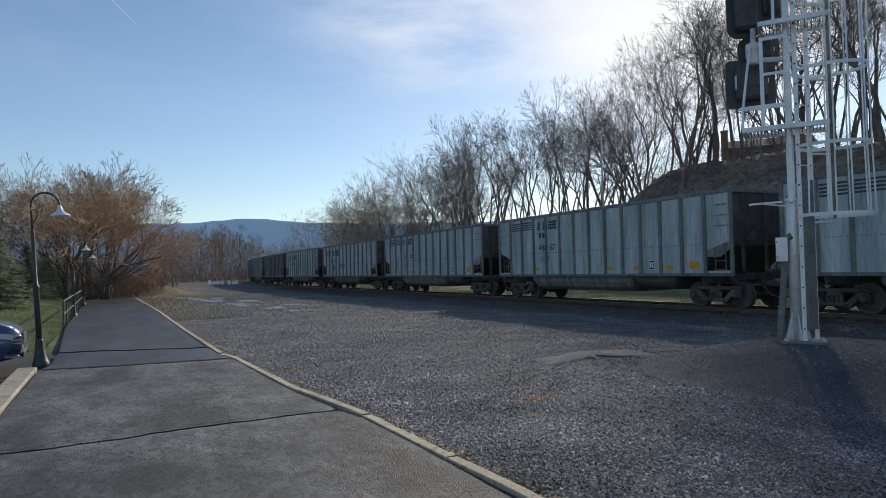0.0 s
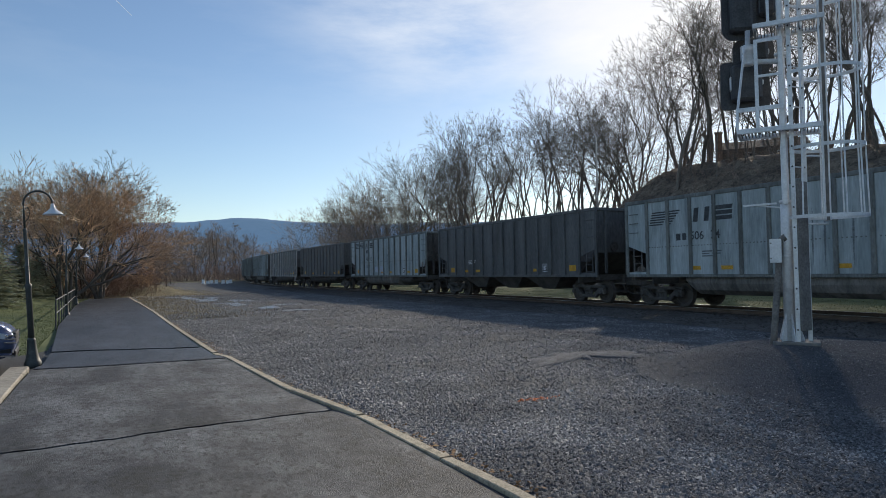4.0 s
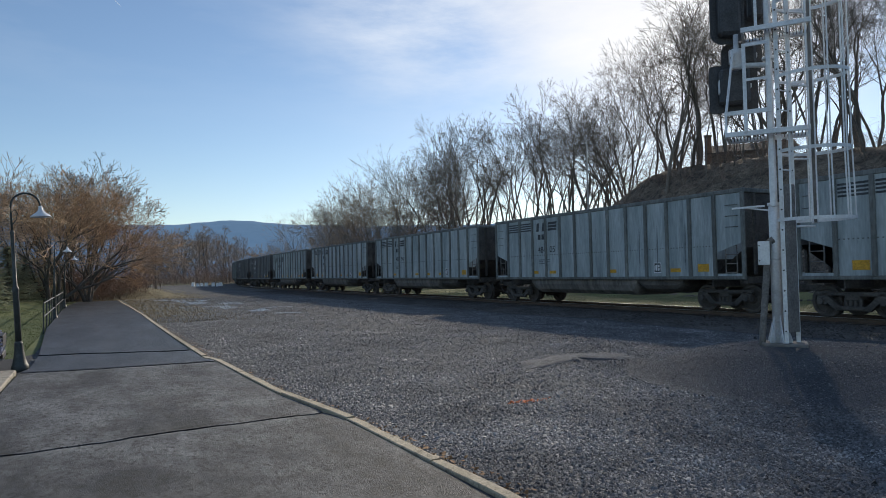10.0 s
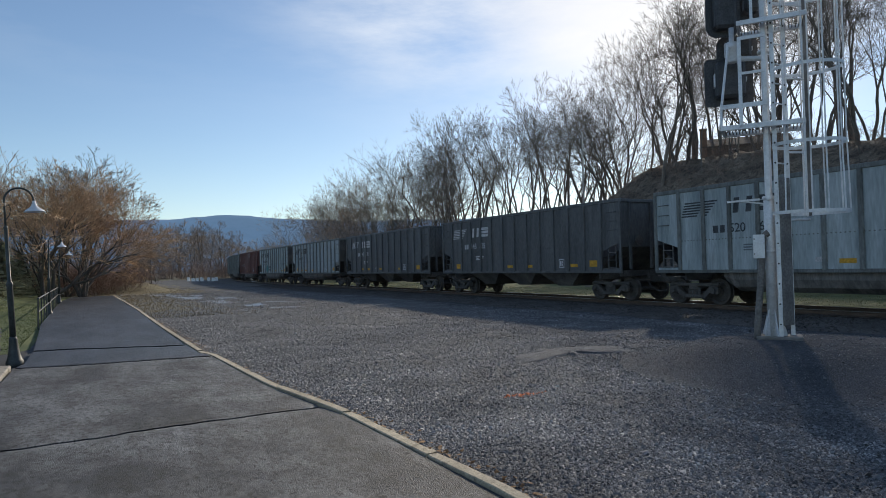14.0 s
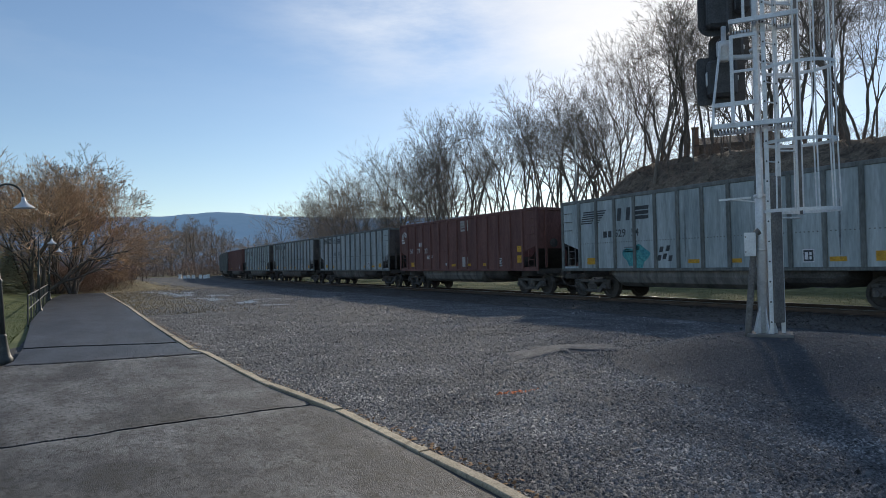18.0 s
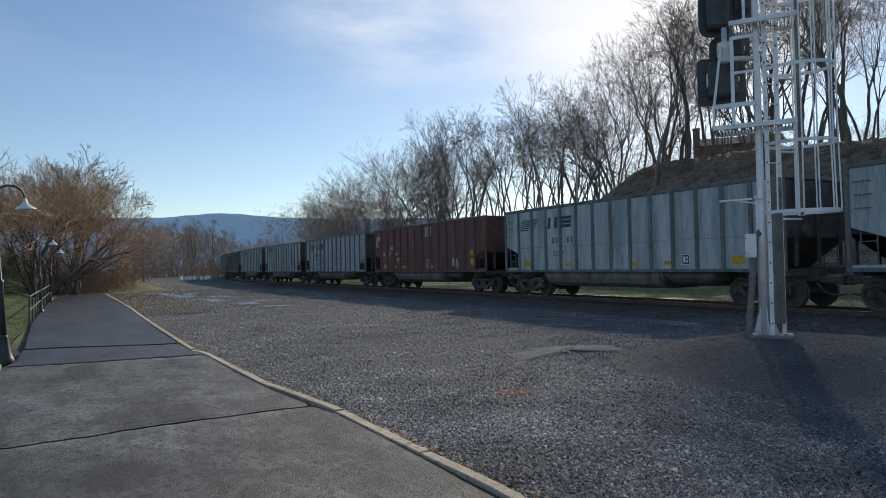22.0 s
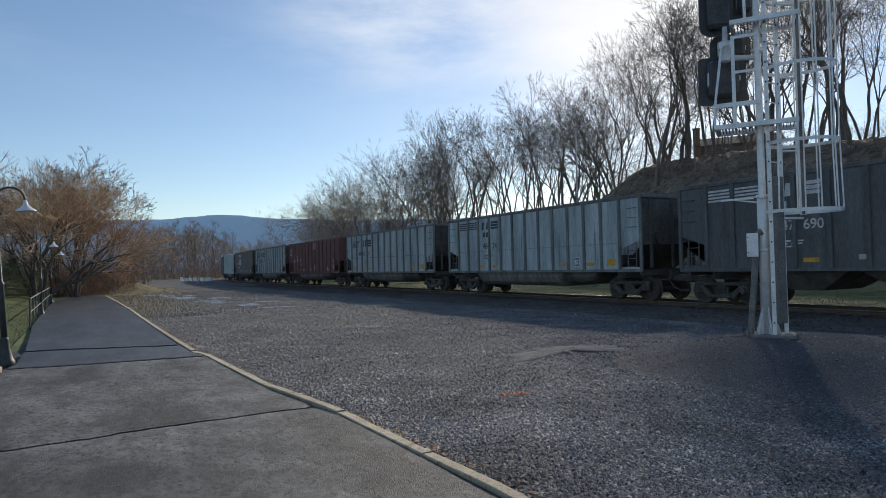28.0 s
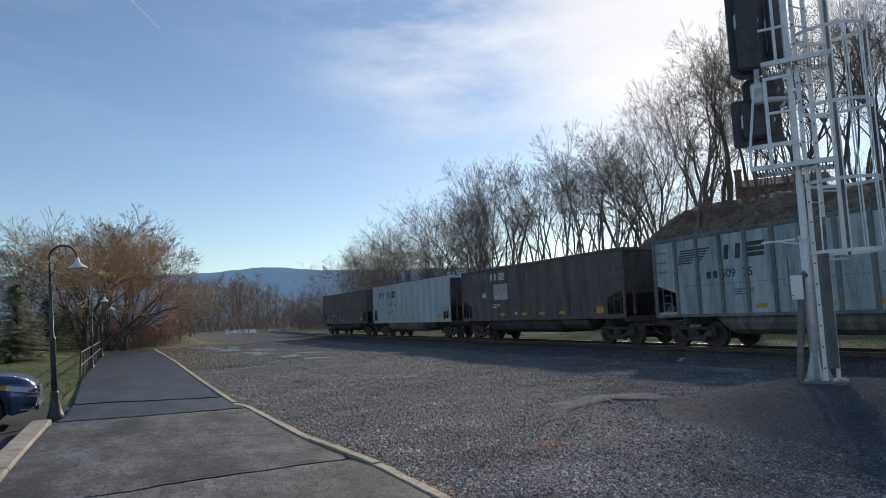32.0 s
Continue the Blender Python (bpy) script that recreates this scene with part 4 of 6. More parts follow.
    if k == 3:
        marks("graffiti_c", [[(.3 * math.cos(q) * (1 + .3 * math.sin(4 * q)), .3 * math.sin(q)) for q in np.linspace(0, 6.1, 18)]], "grime", car, (-3.8, SILL + .75)).name = "graffiti"
        marks("graffiti_d", [rect(a, b, .3, .3, .08) for a, b in ((0, 0), (.4, .05), (.8, 0), (1.2, .04))], "grime", car, (-2.2, SILL + .7)).name = "graffiti"
    for a in {6: (-1.75, -.75), 22: (.5, 3.7)}.get(k, ()):
        marks("notice_blue", [rect(0, 0, .52, .42)], "sky_blue", car, (a, SILL + .28)).name = "notice"
        marks("notice_foot", [rect(.05, 0, .42, .1)], "chalk", car, (a, SILL + .36)).name = "notice"
    cars.append((k, car))


for n, code in enumerate(LINE):
    coal_car(n - 1, code)


def car_pose(k, t):
    s = PHASE + k * PITCH - run(t) - 0.865 - BODY / 2 + .82
    ax, ay, _ = track_at(s + 6)
    bx, by, _ = track_at(s - 6)
    th = math.atan2(ax - bx, ay - by)
    return Matrix.Translation(((ax + bx) / 2, (ay + by) / 2, RAIL_Z)) @ Matrix.Rotation(-th, 4, "Z")


def motions():
    walk(trail, [(t, Matrix.Translation((0, 0, 9.5 * t))) for t in (0, 8, 16, 24, 32)])
    for k, car in cars:
        walk(car, [(t * 0.8, car_pose(k, t * 0.8)) for t in range(41)])
    # wheels roll while their car is in the open
    for k, wh, wy in wheels:
        rows, first = [], None
        for i in range(0, 961):
            t = i / 30
            s = PHASE + k * PITCH - run(t)
            if i in (0, 960) or -12 < s < 95:
                rows.append((t, Matrix.Translation((0, wy, .457)) @ Matrix.Rotation(math.fmod(run(t) / .457, 2 * math.pi) if -12 < s < 95 else 0.0, 4, "X")))
        walk(wh, rows)


# ---- trees ----
def grow(seed, height, r0, fork=.35, levels=8, angle=.40, ratio=.80, twig=.006, stems=1, splay=0.0, lift=.05, wander=.10, third=.3, shoots=.55, leader=0.0, limbs=9, taper=(.66, .86)):
    """Bare tree that forks again and again, as two meshes: the limbs, and the twigs beyond."""
    r = random.Random(seed)
    thick, thin = ([], []), ([], [])

    def tube(p, q, ra, rb, sides, dest):
        d = (q - p).normalized()
        side = d.orthogonal().normalized()
        other = d.cross(side)
        v, f = dest
        k = len(v)
        for c, rad in ((p, ra), (q, rb)):
            for i in range(sides):
                g = 2 * math.pi * i / sides
                v.append(c + (side * math.cos(g) + other * math.sin(g)) * rad)
        for i in range(sides):
            f.append((k + i, k + (i + 1) % sides, k + sides + (i + 1) % sides, k + sides + i))

    def turned(d, ang):
        side = Matrix.Rotation(r.uniform(0, 6.283), 3, d) @ d.orthogonal().normalized()
        return (d * math.cos(ang) + side * math.sin(ang)).normalized()

    def branch(p, d, length, rad, level):
        n = (6, 4, 4, 3, 2, 2, 1, 1, 1)[min(level, 8)]
        end = max(rad * (.74 if level else .70), twig)
        sides = 7 if level == 0 else 5 if level < 3 else 3
        mids = []
        for i in range(n):
            d = (d + Vector((r.gauss(0, wander), r.gauss(0, wander), r.gauss(0, wander) + (lift if level > 1 else 0))) * (1.0 if level < 4 else 1.25)).normalized()
            q = p + d * length / n
            ra, rb = rad + (end - rad) * i / n, rad + (end - rad) * (i + 1) / n
            tube(p, q, ra, rb, sides, thick if ra > .028 else thin)
            p = q
            mids.append((p, d, rb))
        if level >= levels:
            return
        if 0 < level and r.random() < shoots:
            mp, md, mr = mids[r.randrange(len(mids))]
            branch(mp, turned(md, r.uniform(.6, 1.1)), length * r.uniform(.4, .7), max(mr * .45, twig), min(level + 2, levels))
        count = 3 if r.random() < third or level == 0 and r.random() < .5 else 2
        spin = r.uniform(0, 6.283)
        side = d.orthogonal().normalized()
        for c in range(count):
            ang = angle * r.uniform(.45, 1.25) * (1.0 if level < 5 else 1.2)
            s = Matrix.Rotation(spin + 6.283 * c / count + r.gauss(0, .4), 3, d) @ side
            nd = (d * math.cos(ang) + s * math.sin(ang)).normalized()
            branch(p, nd, length * ratio * r.uniform(.72, 1.2) if level else limb * r.uniform(.8, 1.2), max(end * r.uniform(*taper), twig), level + 1)

    limb = (1 - fork) * height * (1 - ratio) / (1 - ratio ** levels) * 1.15
    for m in range(stems):
        g = m * 6.283 / stems + r.uniform(-.5, .5)
        out = splay * r.uniform(.5, 1.2) if stems > 1 else r.gauss(0, .07)
        d = Vector((math.cos(g) * out, math.sin(g) * out, 1)).normalized()
        base = Vector((d.x * .5, d.y * .5, -.3)) if stems > 1 else Vector((0, 0, -.4))
        if leader:          # one stem through the crown, limbs all the way up it
            n, p, stem = 9, base, []
            for i in range(n + 1):
                stem.append((p, d, r0 + (r0 * .22 - r0) * i / n))
                d = (d + Vector((r.gauss(0, .05), r.gauss(0, .05), .02))).normalized()
                p = p + d * height * leader / n
            for (p, _, ra), (q, _, rb) in zip(stem, stem[1:]):
                tube(p, q, ra, rb, 7, thick)
            for c in range(limbs):
                f = fork + (.98 - fork) * (c + r.random()) / limbs
                i = min(int(f * n), n - 1)
                at = stem[i][0].lerp(stem[i + 1][0], f * n - i)
                reach = height * (1.12 - .72 * f) * r.uniform(.30, .46)
                branch(at, turned(stem[i][1], r.uniform(.45, .95)), reach * .36, max(stem[i][2] * r.uniform(.35, .6), twig), levels - 4)
            branch(stem[-1][0], d, height * (1 - leader) * .36, r0 * .2, levels - 4)
            continue
        branch(base, d, height * fork * r.uniform(.85, 1.15), r0 * (r.uniform(.6, 1) if stems > 1 else 1), 0)
    return thick, thin


def tree_kind(name, bark, twig_m, *args, **kw):
    thick, thin = grow(*args, **kw)
    a = mesh(name + "_trunk", *thick, bark, smooth=True)
    b = mesh(name + "_crown", *thin, twig_m)
    return a, b


def plant(kind, x, y, scale, turn, label, category="tree", group="", name="tree", z=None):
    t = thing(name, Matrix.Translation((x, y, float(land(x, y)) if z is None else z)) @ Matrix.Rotation(turn, 4, "Z") @ Matrix.Diagonal((scale, scale, scale * random.uniform(.92, 1.08), 1)), label, category, group)
    part("trunk", kind[0], None, t)
    part("crown", kind[1], None, t)
    return t


woods = [tree_kind("wood_tree", "bark", "twig", 11 + i, 14.0, .175, fork=(.42, .52, .36, .47)[i], angle=(.33, .30, .37, .33)[i], levels=8, ratio=.79, twig=.0078, third=.14, shoots=.42, wander=(.09, .11, .10, .085)[i], lift=.014) for i in range(4)]
woods += [tree_kind("wood_tree", "bark", "twig", 25 + i, 14.0, .165, fork=.38, angle=.33, levels=7, ratio=.79, twig=.0078, third=.15, shoots=.45, wander=.10, lift=.014, stems=2, splay=.17) for i in range(2)]
slim = [tree_kind("slim_tree", "bark", "twig", 31 + i, 14.0, .115, fork=(.58, .50, .62, .54)[i], angle=.34, ratio=.78, levels=7, twig=.0075, third=.16, shoots=.45, wander=.09, lift=.014) for i in range(4)]
sapling = [tree_kind("sapling", "bark", "twig", 51 + i, 6.0, .05, fork=.2, angle=.36, levels=5, twig=.006, leader=.8, limbs=8) for i in range(3)]
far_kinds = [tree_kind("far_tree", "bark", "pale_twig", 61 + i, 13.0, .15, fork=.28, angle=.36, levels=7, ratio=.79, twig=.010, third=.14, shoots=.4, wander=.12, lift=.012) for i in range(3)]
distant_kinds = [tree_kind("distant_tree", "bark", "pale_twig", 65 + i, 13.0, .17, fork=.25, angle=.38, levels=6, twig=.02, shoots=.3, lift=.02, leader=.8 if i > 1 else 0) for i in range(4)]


def tall(kind):
    return max(v.co.z for v in kind[1].vertices)


SKY_AZ = (14, 15, 15.8, 17.2, 19.7, 22.6, 25.6, 27.6, 29.1, 31.1, 32.5, 36.5, 39.8, 42.2, 44.5, 46.2, 49, 52, 70)
SKY_EL = (3.2, 4.0, 5.7, 7.2, 9.4, 9.9, 11.0, 12.0, 12.9, 14.8, 14.4, 15.3, 16.1, 16.9, 18.4, 20.6, 22.2, 22.7, 24)


def crest_tree(x, y, r, share, kinds, group, label):
    """A tree whose top reaches a share of the wood's skyline, as it is seen from the footpath."""
    dist, az = math.hypot(x, y), math.degrees(math.atan2(x, y))
    top = 1.6 + dist * math.tan(radians(float(np.interp(az, SKY_AZ, SKY_EL)))) * share * .975
    z = float(land(x, y))
    kind = r.choice(kinds)
    if top - z < 2.5:
        return
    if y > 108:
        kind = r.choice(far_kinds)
    plant(kind, x, y, (top - z) / tall(kind), r.uniform(0, 6.28), label, group=group)


rt = random.Random(8)
lab = ("tall bare deciduous tree with forked grey trunk on the wooded bank", "slender bare tree with upswept twigs on the wooded bank", "thin bare sapling among the trees of the bank")
for i in range(42):
    y = 8 + i * 2.9 + rt.uniform(-1.2, 1.2)
    x = float(track_x(np.array(y))) + rt.uniform(23.5, 30)
    crest_tree(x, y, rt, rt.uniform(.86, 1.0), woods if rt.random() < .5 else slim, "bare trees on the bank", lab[0])
for i in range(56):
    y = rt.uniform(2, 62) if i < 34 else rt.uniform(62, 125)
    x = float(track_x(np.array(y))) + rt.uniform(30, 46)
    crest_tree(x, y, rt, rt.uniform(.76, .99), slim if rt.random() < .6 else woods, "bare trees on the bank", lab[1])
for i in range(4):            # the thick clump at the end of the high bank
    d, z = rt.uniform(60, 76), radians(rt.uniform(41.2, 46.5))
    crest_tree(d * math.sin(z), d * math.cos(z), rt, rt.uniform(.88, 1.02), woods, "bare trees on the bank", lab[0])
for i in range(6):            # the wood behind the signal mast
    d, z = rt.uniform(50, 82), radians(rt.uniform(45.5, 63))
    crest_tree(d * math.sin(z), d * math.cos(z), rt, rt.uniform(.82, 1.02), woods + slim, "bare trees on the bank", lab[0])
for x, y in ((47.5, 41), (43.5, 38.3)):
    crest_tree(x, y, rt, rt.uniform(.97, 1.03), woods, "bare trees on the bank", lab[0])
for i in range(3):            # the wood that shades the mast
    crest_tree(rt.uniform(46, 60), rt.uniform(32, 45), rt, rt.uniform(.9, 1.0), woods, "bare trees on the bank", lab[0])
for i in range(4):            # the wood past the mast
    d, z = rt.uniform(50, 60), radians(58.6 + i * .9)
    crest_tree(d * math.sin(z), d * math.cos(z), rt, rt.uniform(.9, 1.02), woods[:4], "bare trees on the bank", lab[0])
for i in range(7):            # young growth before the house
    d, z = rt.uniform(55, 63), radians(rt.uniform(48.5, 55))
    crest_tree(d * math.sin(z), d * math.cos(z), rt, rt.uniform(.55, .75), slim + sapling, "bare saplings on the bank", lab[2])
for i in range(26):           # younger trees between the trunks
    y = rt.uniform(44, 84)
    crest_tree(float(track_x(np.array(y))) + rt.uniform(19, 34), y, rt, rt.uniform(.55, .85), slim, "bare trees on the bank", lab[1])
for i in range(34):
    y = rt.uniform(8, 110)
    x = float(track_x(np.array(y))) + rt.uniform(20, 30)
    crest_tree(x, y, rt, rt.uniform(.5, .75), sapling + slim, "bare saplings on the bank", lab[2])
for i in range(60):           # the thick foot of the wood beyond the bend
    z, d = rt.uniform(12.5, 21), rt.uniform(118, 175)
    x, y = d * math.sin(radians(z)), d * math.cos(radians(z))
    if x > float(track_x(np.array(y))) + 4:
        crest_tree(x, y, rt, rt.uniform(.55, .95), far_kinds, "bare trees on the bank", lab[1])
for i in range(34):           # lower trees that close the view under the crowns
    y = rt.uniform(62, 118)
    x = float(track_x(np.array(y))) + rt.uniform(13, 26)
    crest_tree(x, y, rt, rt.uniform(.55, .85), far_kinds + woods, "bare trees on the bank", lab[1])
for i in range(16):           # the end of the wood, where the line bends away
    y = rt.uniform(120, 185)
    x = float(track_x(np.array(y))) + rt.uniform(9.0, 34)
    crest_tree(x, y, rt, rt.uniform(.8, 1.0), far_kinds, "bare trees on the bank", lab[1])


# ---- signal mast ----
BASE_Z = float(land(*MAST)) + 0.02
mast = thing("signal_mast", Matrix.Translation((*MAST, BASE_Z)) @ Matrix.Rotation(radians(-55.1), 4, "Z"), "aluminium railway signal mast with caged ladder and black signal heads", "signal")
part("base_plate", box(-.36, .30, -.24, .30, -.25, .03, bevel=.01), "grime", mast)
bm = lathe([(.085, 0.02), (.085, 2.2), (.055, 2.25), (.05, 7.2), (.02, 7.25)], 20)
bmesh.ops.translate(bm, vec=(-.115, 0, 0), verts=bm.verts)
part("pole", bm, "aluminium", mast, smooth=True)
for a in (-2.2, -1.2, -.2, .9, 2.4):
    bm = bmesh.new()
    c, s = math.cos(a), math.sin(a)
    q = [(.08, .03), (.2, .03), (.2, .08), (.085, .46)]
    for off in (-.008, .008):
        bm.faces.new([bm.verts.new((-.115 + c * r - s * off, s * r + c * off, z)) for r, z in (q if off > 0 else q[::-1])])
    bmesh.ops.bridge_loops(bm, edges=bm.edges[:])
    part("gusset", bm, "aluminium", mast)
for z in (1.35, 2.22, 3.4, 4.6):
    bm = lathe([(.092, z), (.1, z + .012), (.1, z + .04), (.092, z + .05)], 18)
    bmesh.ops.translate(bm, vec=(-.115, 0, 0), verts=bm.verts)
    part("collar", bm, "aluminium", mast)
# flat face bar that carries the upper mast
part("face_bar", box(-.155, -.085, -.12, -.07, 2.2, 7.1, bevel=.006), "aluminium", mast)
RAILS = ((-.005, -.16), (.165, .1))
for n, (x, y) in enumerate(RAILS):
    rail_part = part("ladder_rail", box(x - .03, x + .03, y - .012, y + .012, .02, 7.1, bevel=.004), "aluminium", mast)
    part("ladder_flange", box(x + .024, x + .034, y - .012, y + .05, .03, 7.1), "aluminium", mast)
    for k in range(21):
        part("bolt", rod((x, y - .012, .22 + .32 * k), (x, y - .03, .22 + .32 * k), .014, sides=8), "black_paint", rail_part)
for k in range(21):
    z = .22 + .32 * k
    part("rung", rod((*RAILS[0], z), (*RAILS[1], z), .012, sides=8), "aluminium", mast)
chute_turn = Matrix.Translation((.08, -.03, 0)) @ Matrix.Rotation(math.atan2(.26, .17), 4, "Z")
part("cable_chute", box(-.132, .132, -.05, -.014, .2, 2.55, bevel=.008, m=chute_turn), "conduit", mast, "dull grey-brown cable cover")
part("inner_channel", box(.425, .525, .3, .38, 1.93, 7.1, bevel=.008), "aluminium", mast)
part("channel_web", box(.455, .50, .29, .302, 1.94, 7.0), "grime", mast)


def cage_point(a, z):
    k = 1.0 + .05 * max(0, (3.2 - z)) / 1.2
    return (.47 + .52 * k * math.cos(a), .02 + .40 * k * math.sin(a), z)


for z in (1.98, 3.07, 4.27, 5.47, 6.67):
    bm = bmesh.new()
    ring = []
    for k in range(41):
        a = math.pi * (-.93 + 1.86 * k / 40)
        x, y, _ = cage_point(a, z)
        ring.append([bm.verts.new((x + d * .006 * math.cos(a), y + d * .006 * math.sin(a), z + h)) for d, h in ((-1, -.026), (1, -.026), (1, .026), (-1, .026))])
    for p, q in zip(ring, ring[1:]):
        for i in range(4):
            bm.faces.new((p[i], p[(i + 1) % 4], q[(i + 1) % 4], q[i]))
    part("cage_hoop", bm, "aluminium", mast)
for k in range(9):
    a = math.pi * (-.72 + 1.44 * k / 8)
    part("cage_strap", pipe([cage_point(a, z) for z in (1.96, 2.5, 3.07, 4.27, 5.47, 6.72)], .0125, 6), "aluminium", mast)
for z in (1.98, 3.07, 4.27, 5.47):
    part("cage_stay", rod((RAILS[1][0], RAILS[1][1], z - .1), (.47, .32, z - .1), .018, sides=6), "aluminium", mast)
# work platforms with railings
for z, x0, x1, name in ((3.40, -.78, .44, "platform"), (5.07, -.50, .50, "platform")):
    deck = part(name, box(x0, x1, -.34, -.30, z - .06, z + .02, bevel=.006), "aluminium", mast)
    part("edge_beam", box(x0, x1, .30, .34, z - .06, z + .02, bevel=.006), "aluminium", deck)
    part("end_beam", box(x0, x0 + .04, -.3, .3, z - .06, z + .02, bevel=.006), "aluminium", deck)
    n = int((x1 - x0) / .05)
    for i in range(1, n):
        part("grating_bar", box(x0 + i * .05, x0 + i * .05 + .012, -.3, .3, z - .03, z + .0), "grime", deck)
for y in (-.32,):
    part("toe_rail", box(-.78, -.1, y - .015, y + .015, 3.69, 3.76, bevel=.004), "aluminium", mast)
    part("mid_rail", box(-.47, -.1, y - .012, y + .012, 4.22, 4.26), "aluminium", mast)
    part("guard_rail", box(-.49, -.1, y - .012, y + .012, 4.78, 4.83), "aluminium", mast)
    part("guard_post", box(-.495, -.44, y - .02, y + .02, 3.36, 4.83, bevel=.004), "aluminium", mast)
    part("brace", rod((-.765, y, 3.4), (-.755, y, 3.73), .02, sides=6), "aluminium", mast)
    part("brace", rod((-.755, y, 3.73), (-.64, y * .35, 4.76), .02, sides=6), "aluminium", mast)
    part("upper_post", box(-.30, -.255, y - .018, y + .018, 5.05, 6.6, bevel=.004), "aluminium", mast)
    part("upper_rail", box(-.5, -.1, y - .012, y + .012, 5.6, 5.64), "aluminium", mast)
bm = lathe([(.075, 4.52), (.08, 4.55), (.08, 4.74), (.09, 4.75), (.09, 4.85), (.04, 4.87), (.04, 5.1)], 16)
bmesh.ops.translate(bm, vec=(-.59, 0, 0), verts=bm.verts)
part("head_mount", bm, "aluminium", mast, smooth=True)
part("cross_tube", rod((-.59, 0, 4.58), (-.12, 0, 4.52), .045, sides=12), "aluminium", mast)


def signal_head(cx, cy, z0, z1, w, turn, round_):
    head = new("signal_head")
    head.parent = mast
    head.matrix_basis = Matrix.Translation((cx, cy, 0)) @ Matrix.Rotation(turn, 4, "Z")
    head["label"] = "black signal head seen from behind"
    bm = bmesh.new()
    n = 24
    zc = (z0 + z1) / 2
    pts = []
    r = w / 2
    for k in range(n):
        a = 2 * math.pi * (k + .5) / n
        c_, s_ = math.cos(a), math.sin(a)
        pts.append(((r - round_) * (1 if c_ > 0 else -1) + round_ * c_, (z1 - round_ if s_ > 0 else z0 + round_) + round_ * s_))
    for d in (-.012, .012):
        bm.faces.new([bm.verts.new((x, .1 + d, z)) for x, z in pts])
    bmesh.ops.bridge_loops(bm, edges=bm.edges[:])
    bmesh.ops.recalc_face_normals(bm, faces=bm.faces)
    part("backplate", bm, "black_paint", head)
    part("housing", box(-r * .62, r * .62, -.14, .1, z0 + .1, z1 - .1, bevel=.05), "black_paint", head)
    part("hinge", box(-r * .66, -r * .6, -.1, .02, zc - .12, zc + .12, bevel=.01), "aluminium", head)
    part("latch", box(r * .6, r * .68, -.08, .0, zc - .05, zc + .03, bevel=.01), "aluminium", head)
    for i in range(3):
        z = z0 + .22 + (z1 - z0 - .44) * i / 2
        bm = bmesh.new()
        ring = [[(r * .42 * math.cos(math.pi * (k / 12 * 1.3 - .15)), y, z + r * .42 * math.sin(math.pi * (k / 12 * 1.3 - .15))) for k in range(13)] for y in (.11, .42)]
        va, vb = [[bm.verts.new(p) for p in q] for q in ring]
        for k in range(12):
            bm.faces.new((va[k], va[k + 1], vb[k + 1], vb[k]))
        bmesh.ops.solidify(bm, geom=bm.faces[:], thickness=.006)
        part("visor", bm, "black_paint", head)


signal_head(-.70, .16, 5.04, 6.98, .56, radians(18), .2)
signal_head(-.66, .42, 3.92, 4.75, .78, radians(12), .07)
signal_head(-.52, .47, 4.58, 5.13, .66, radians(12), .16)
signal_head(-.30, .50, 5.36, 6.58, .40, radians(12), .15)
part("bracket_arm", box(-.66, -.17, -.03, .03, 2.22, 2.25, m=Matrix.Rotation(radians(-2), 4, "Y")), "aluminium", mast)
part("bracket_fin", rod((-.6, 0, 2.22), (-.17, 0, 2.15), .014, sides=6), "aluminium", mast)
jb = part("junction_box", box(-.36, -.20, -.20, -.08, 1.28, 1.64, bevel=.012), "aluminium", mast, "grey steel junction box")
part("box_lid", box(-.365, -.195, -.215, -.20, 1.27, 1.65, bevel=.006), "aluminium", jb)
for z in (1.34, 1.58):
    part("screw", rod((-.345, -.213, z), (-.345, -.225, z), .012, sides=8), "grime", jb)
part("conduit", pipe([(-.36, -.06, -.1), (-.34, -.06, .2), (-.27, -.06, .95), (-.235, -.06, 1.38), (-.215, -.06, 1.63), (-.17, -.05, 1.68), (-.13, -.04, 1.63)], .05, 12), "conduit", mast, "dark leaning cable conduit", smooth=True)
part("cable_loop", pipe([(-.3, -.07, .0), (-.5, -.1, -.06), (-.75, -.08, -.05), (-.8, 0, -.1)], .012, 6), "black_paint", mast)


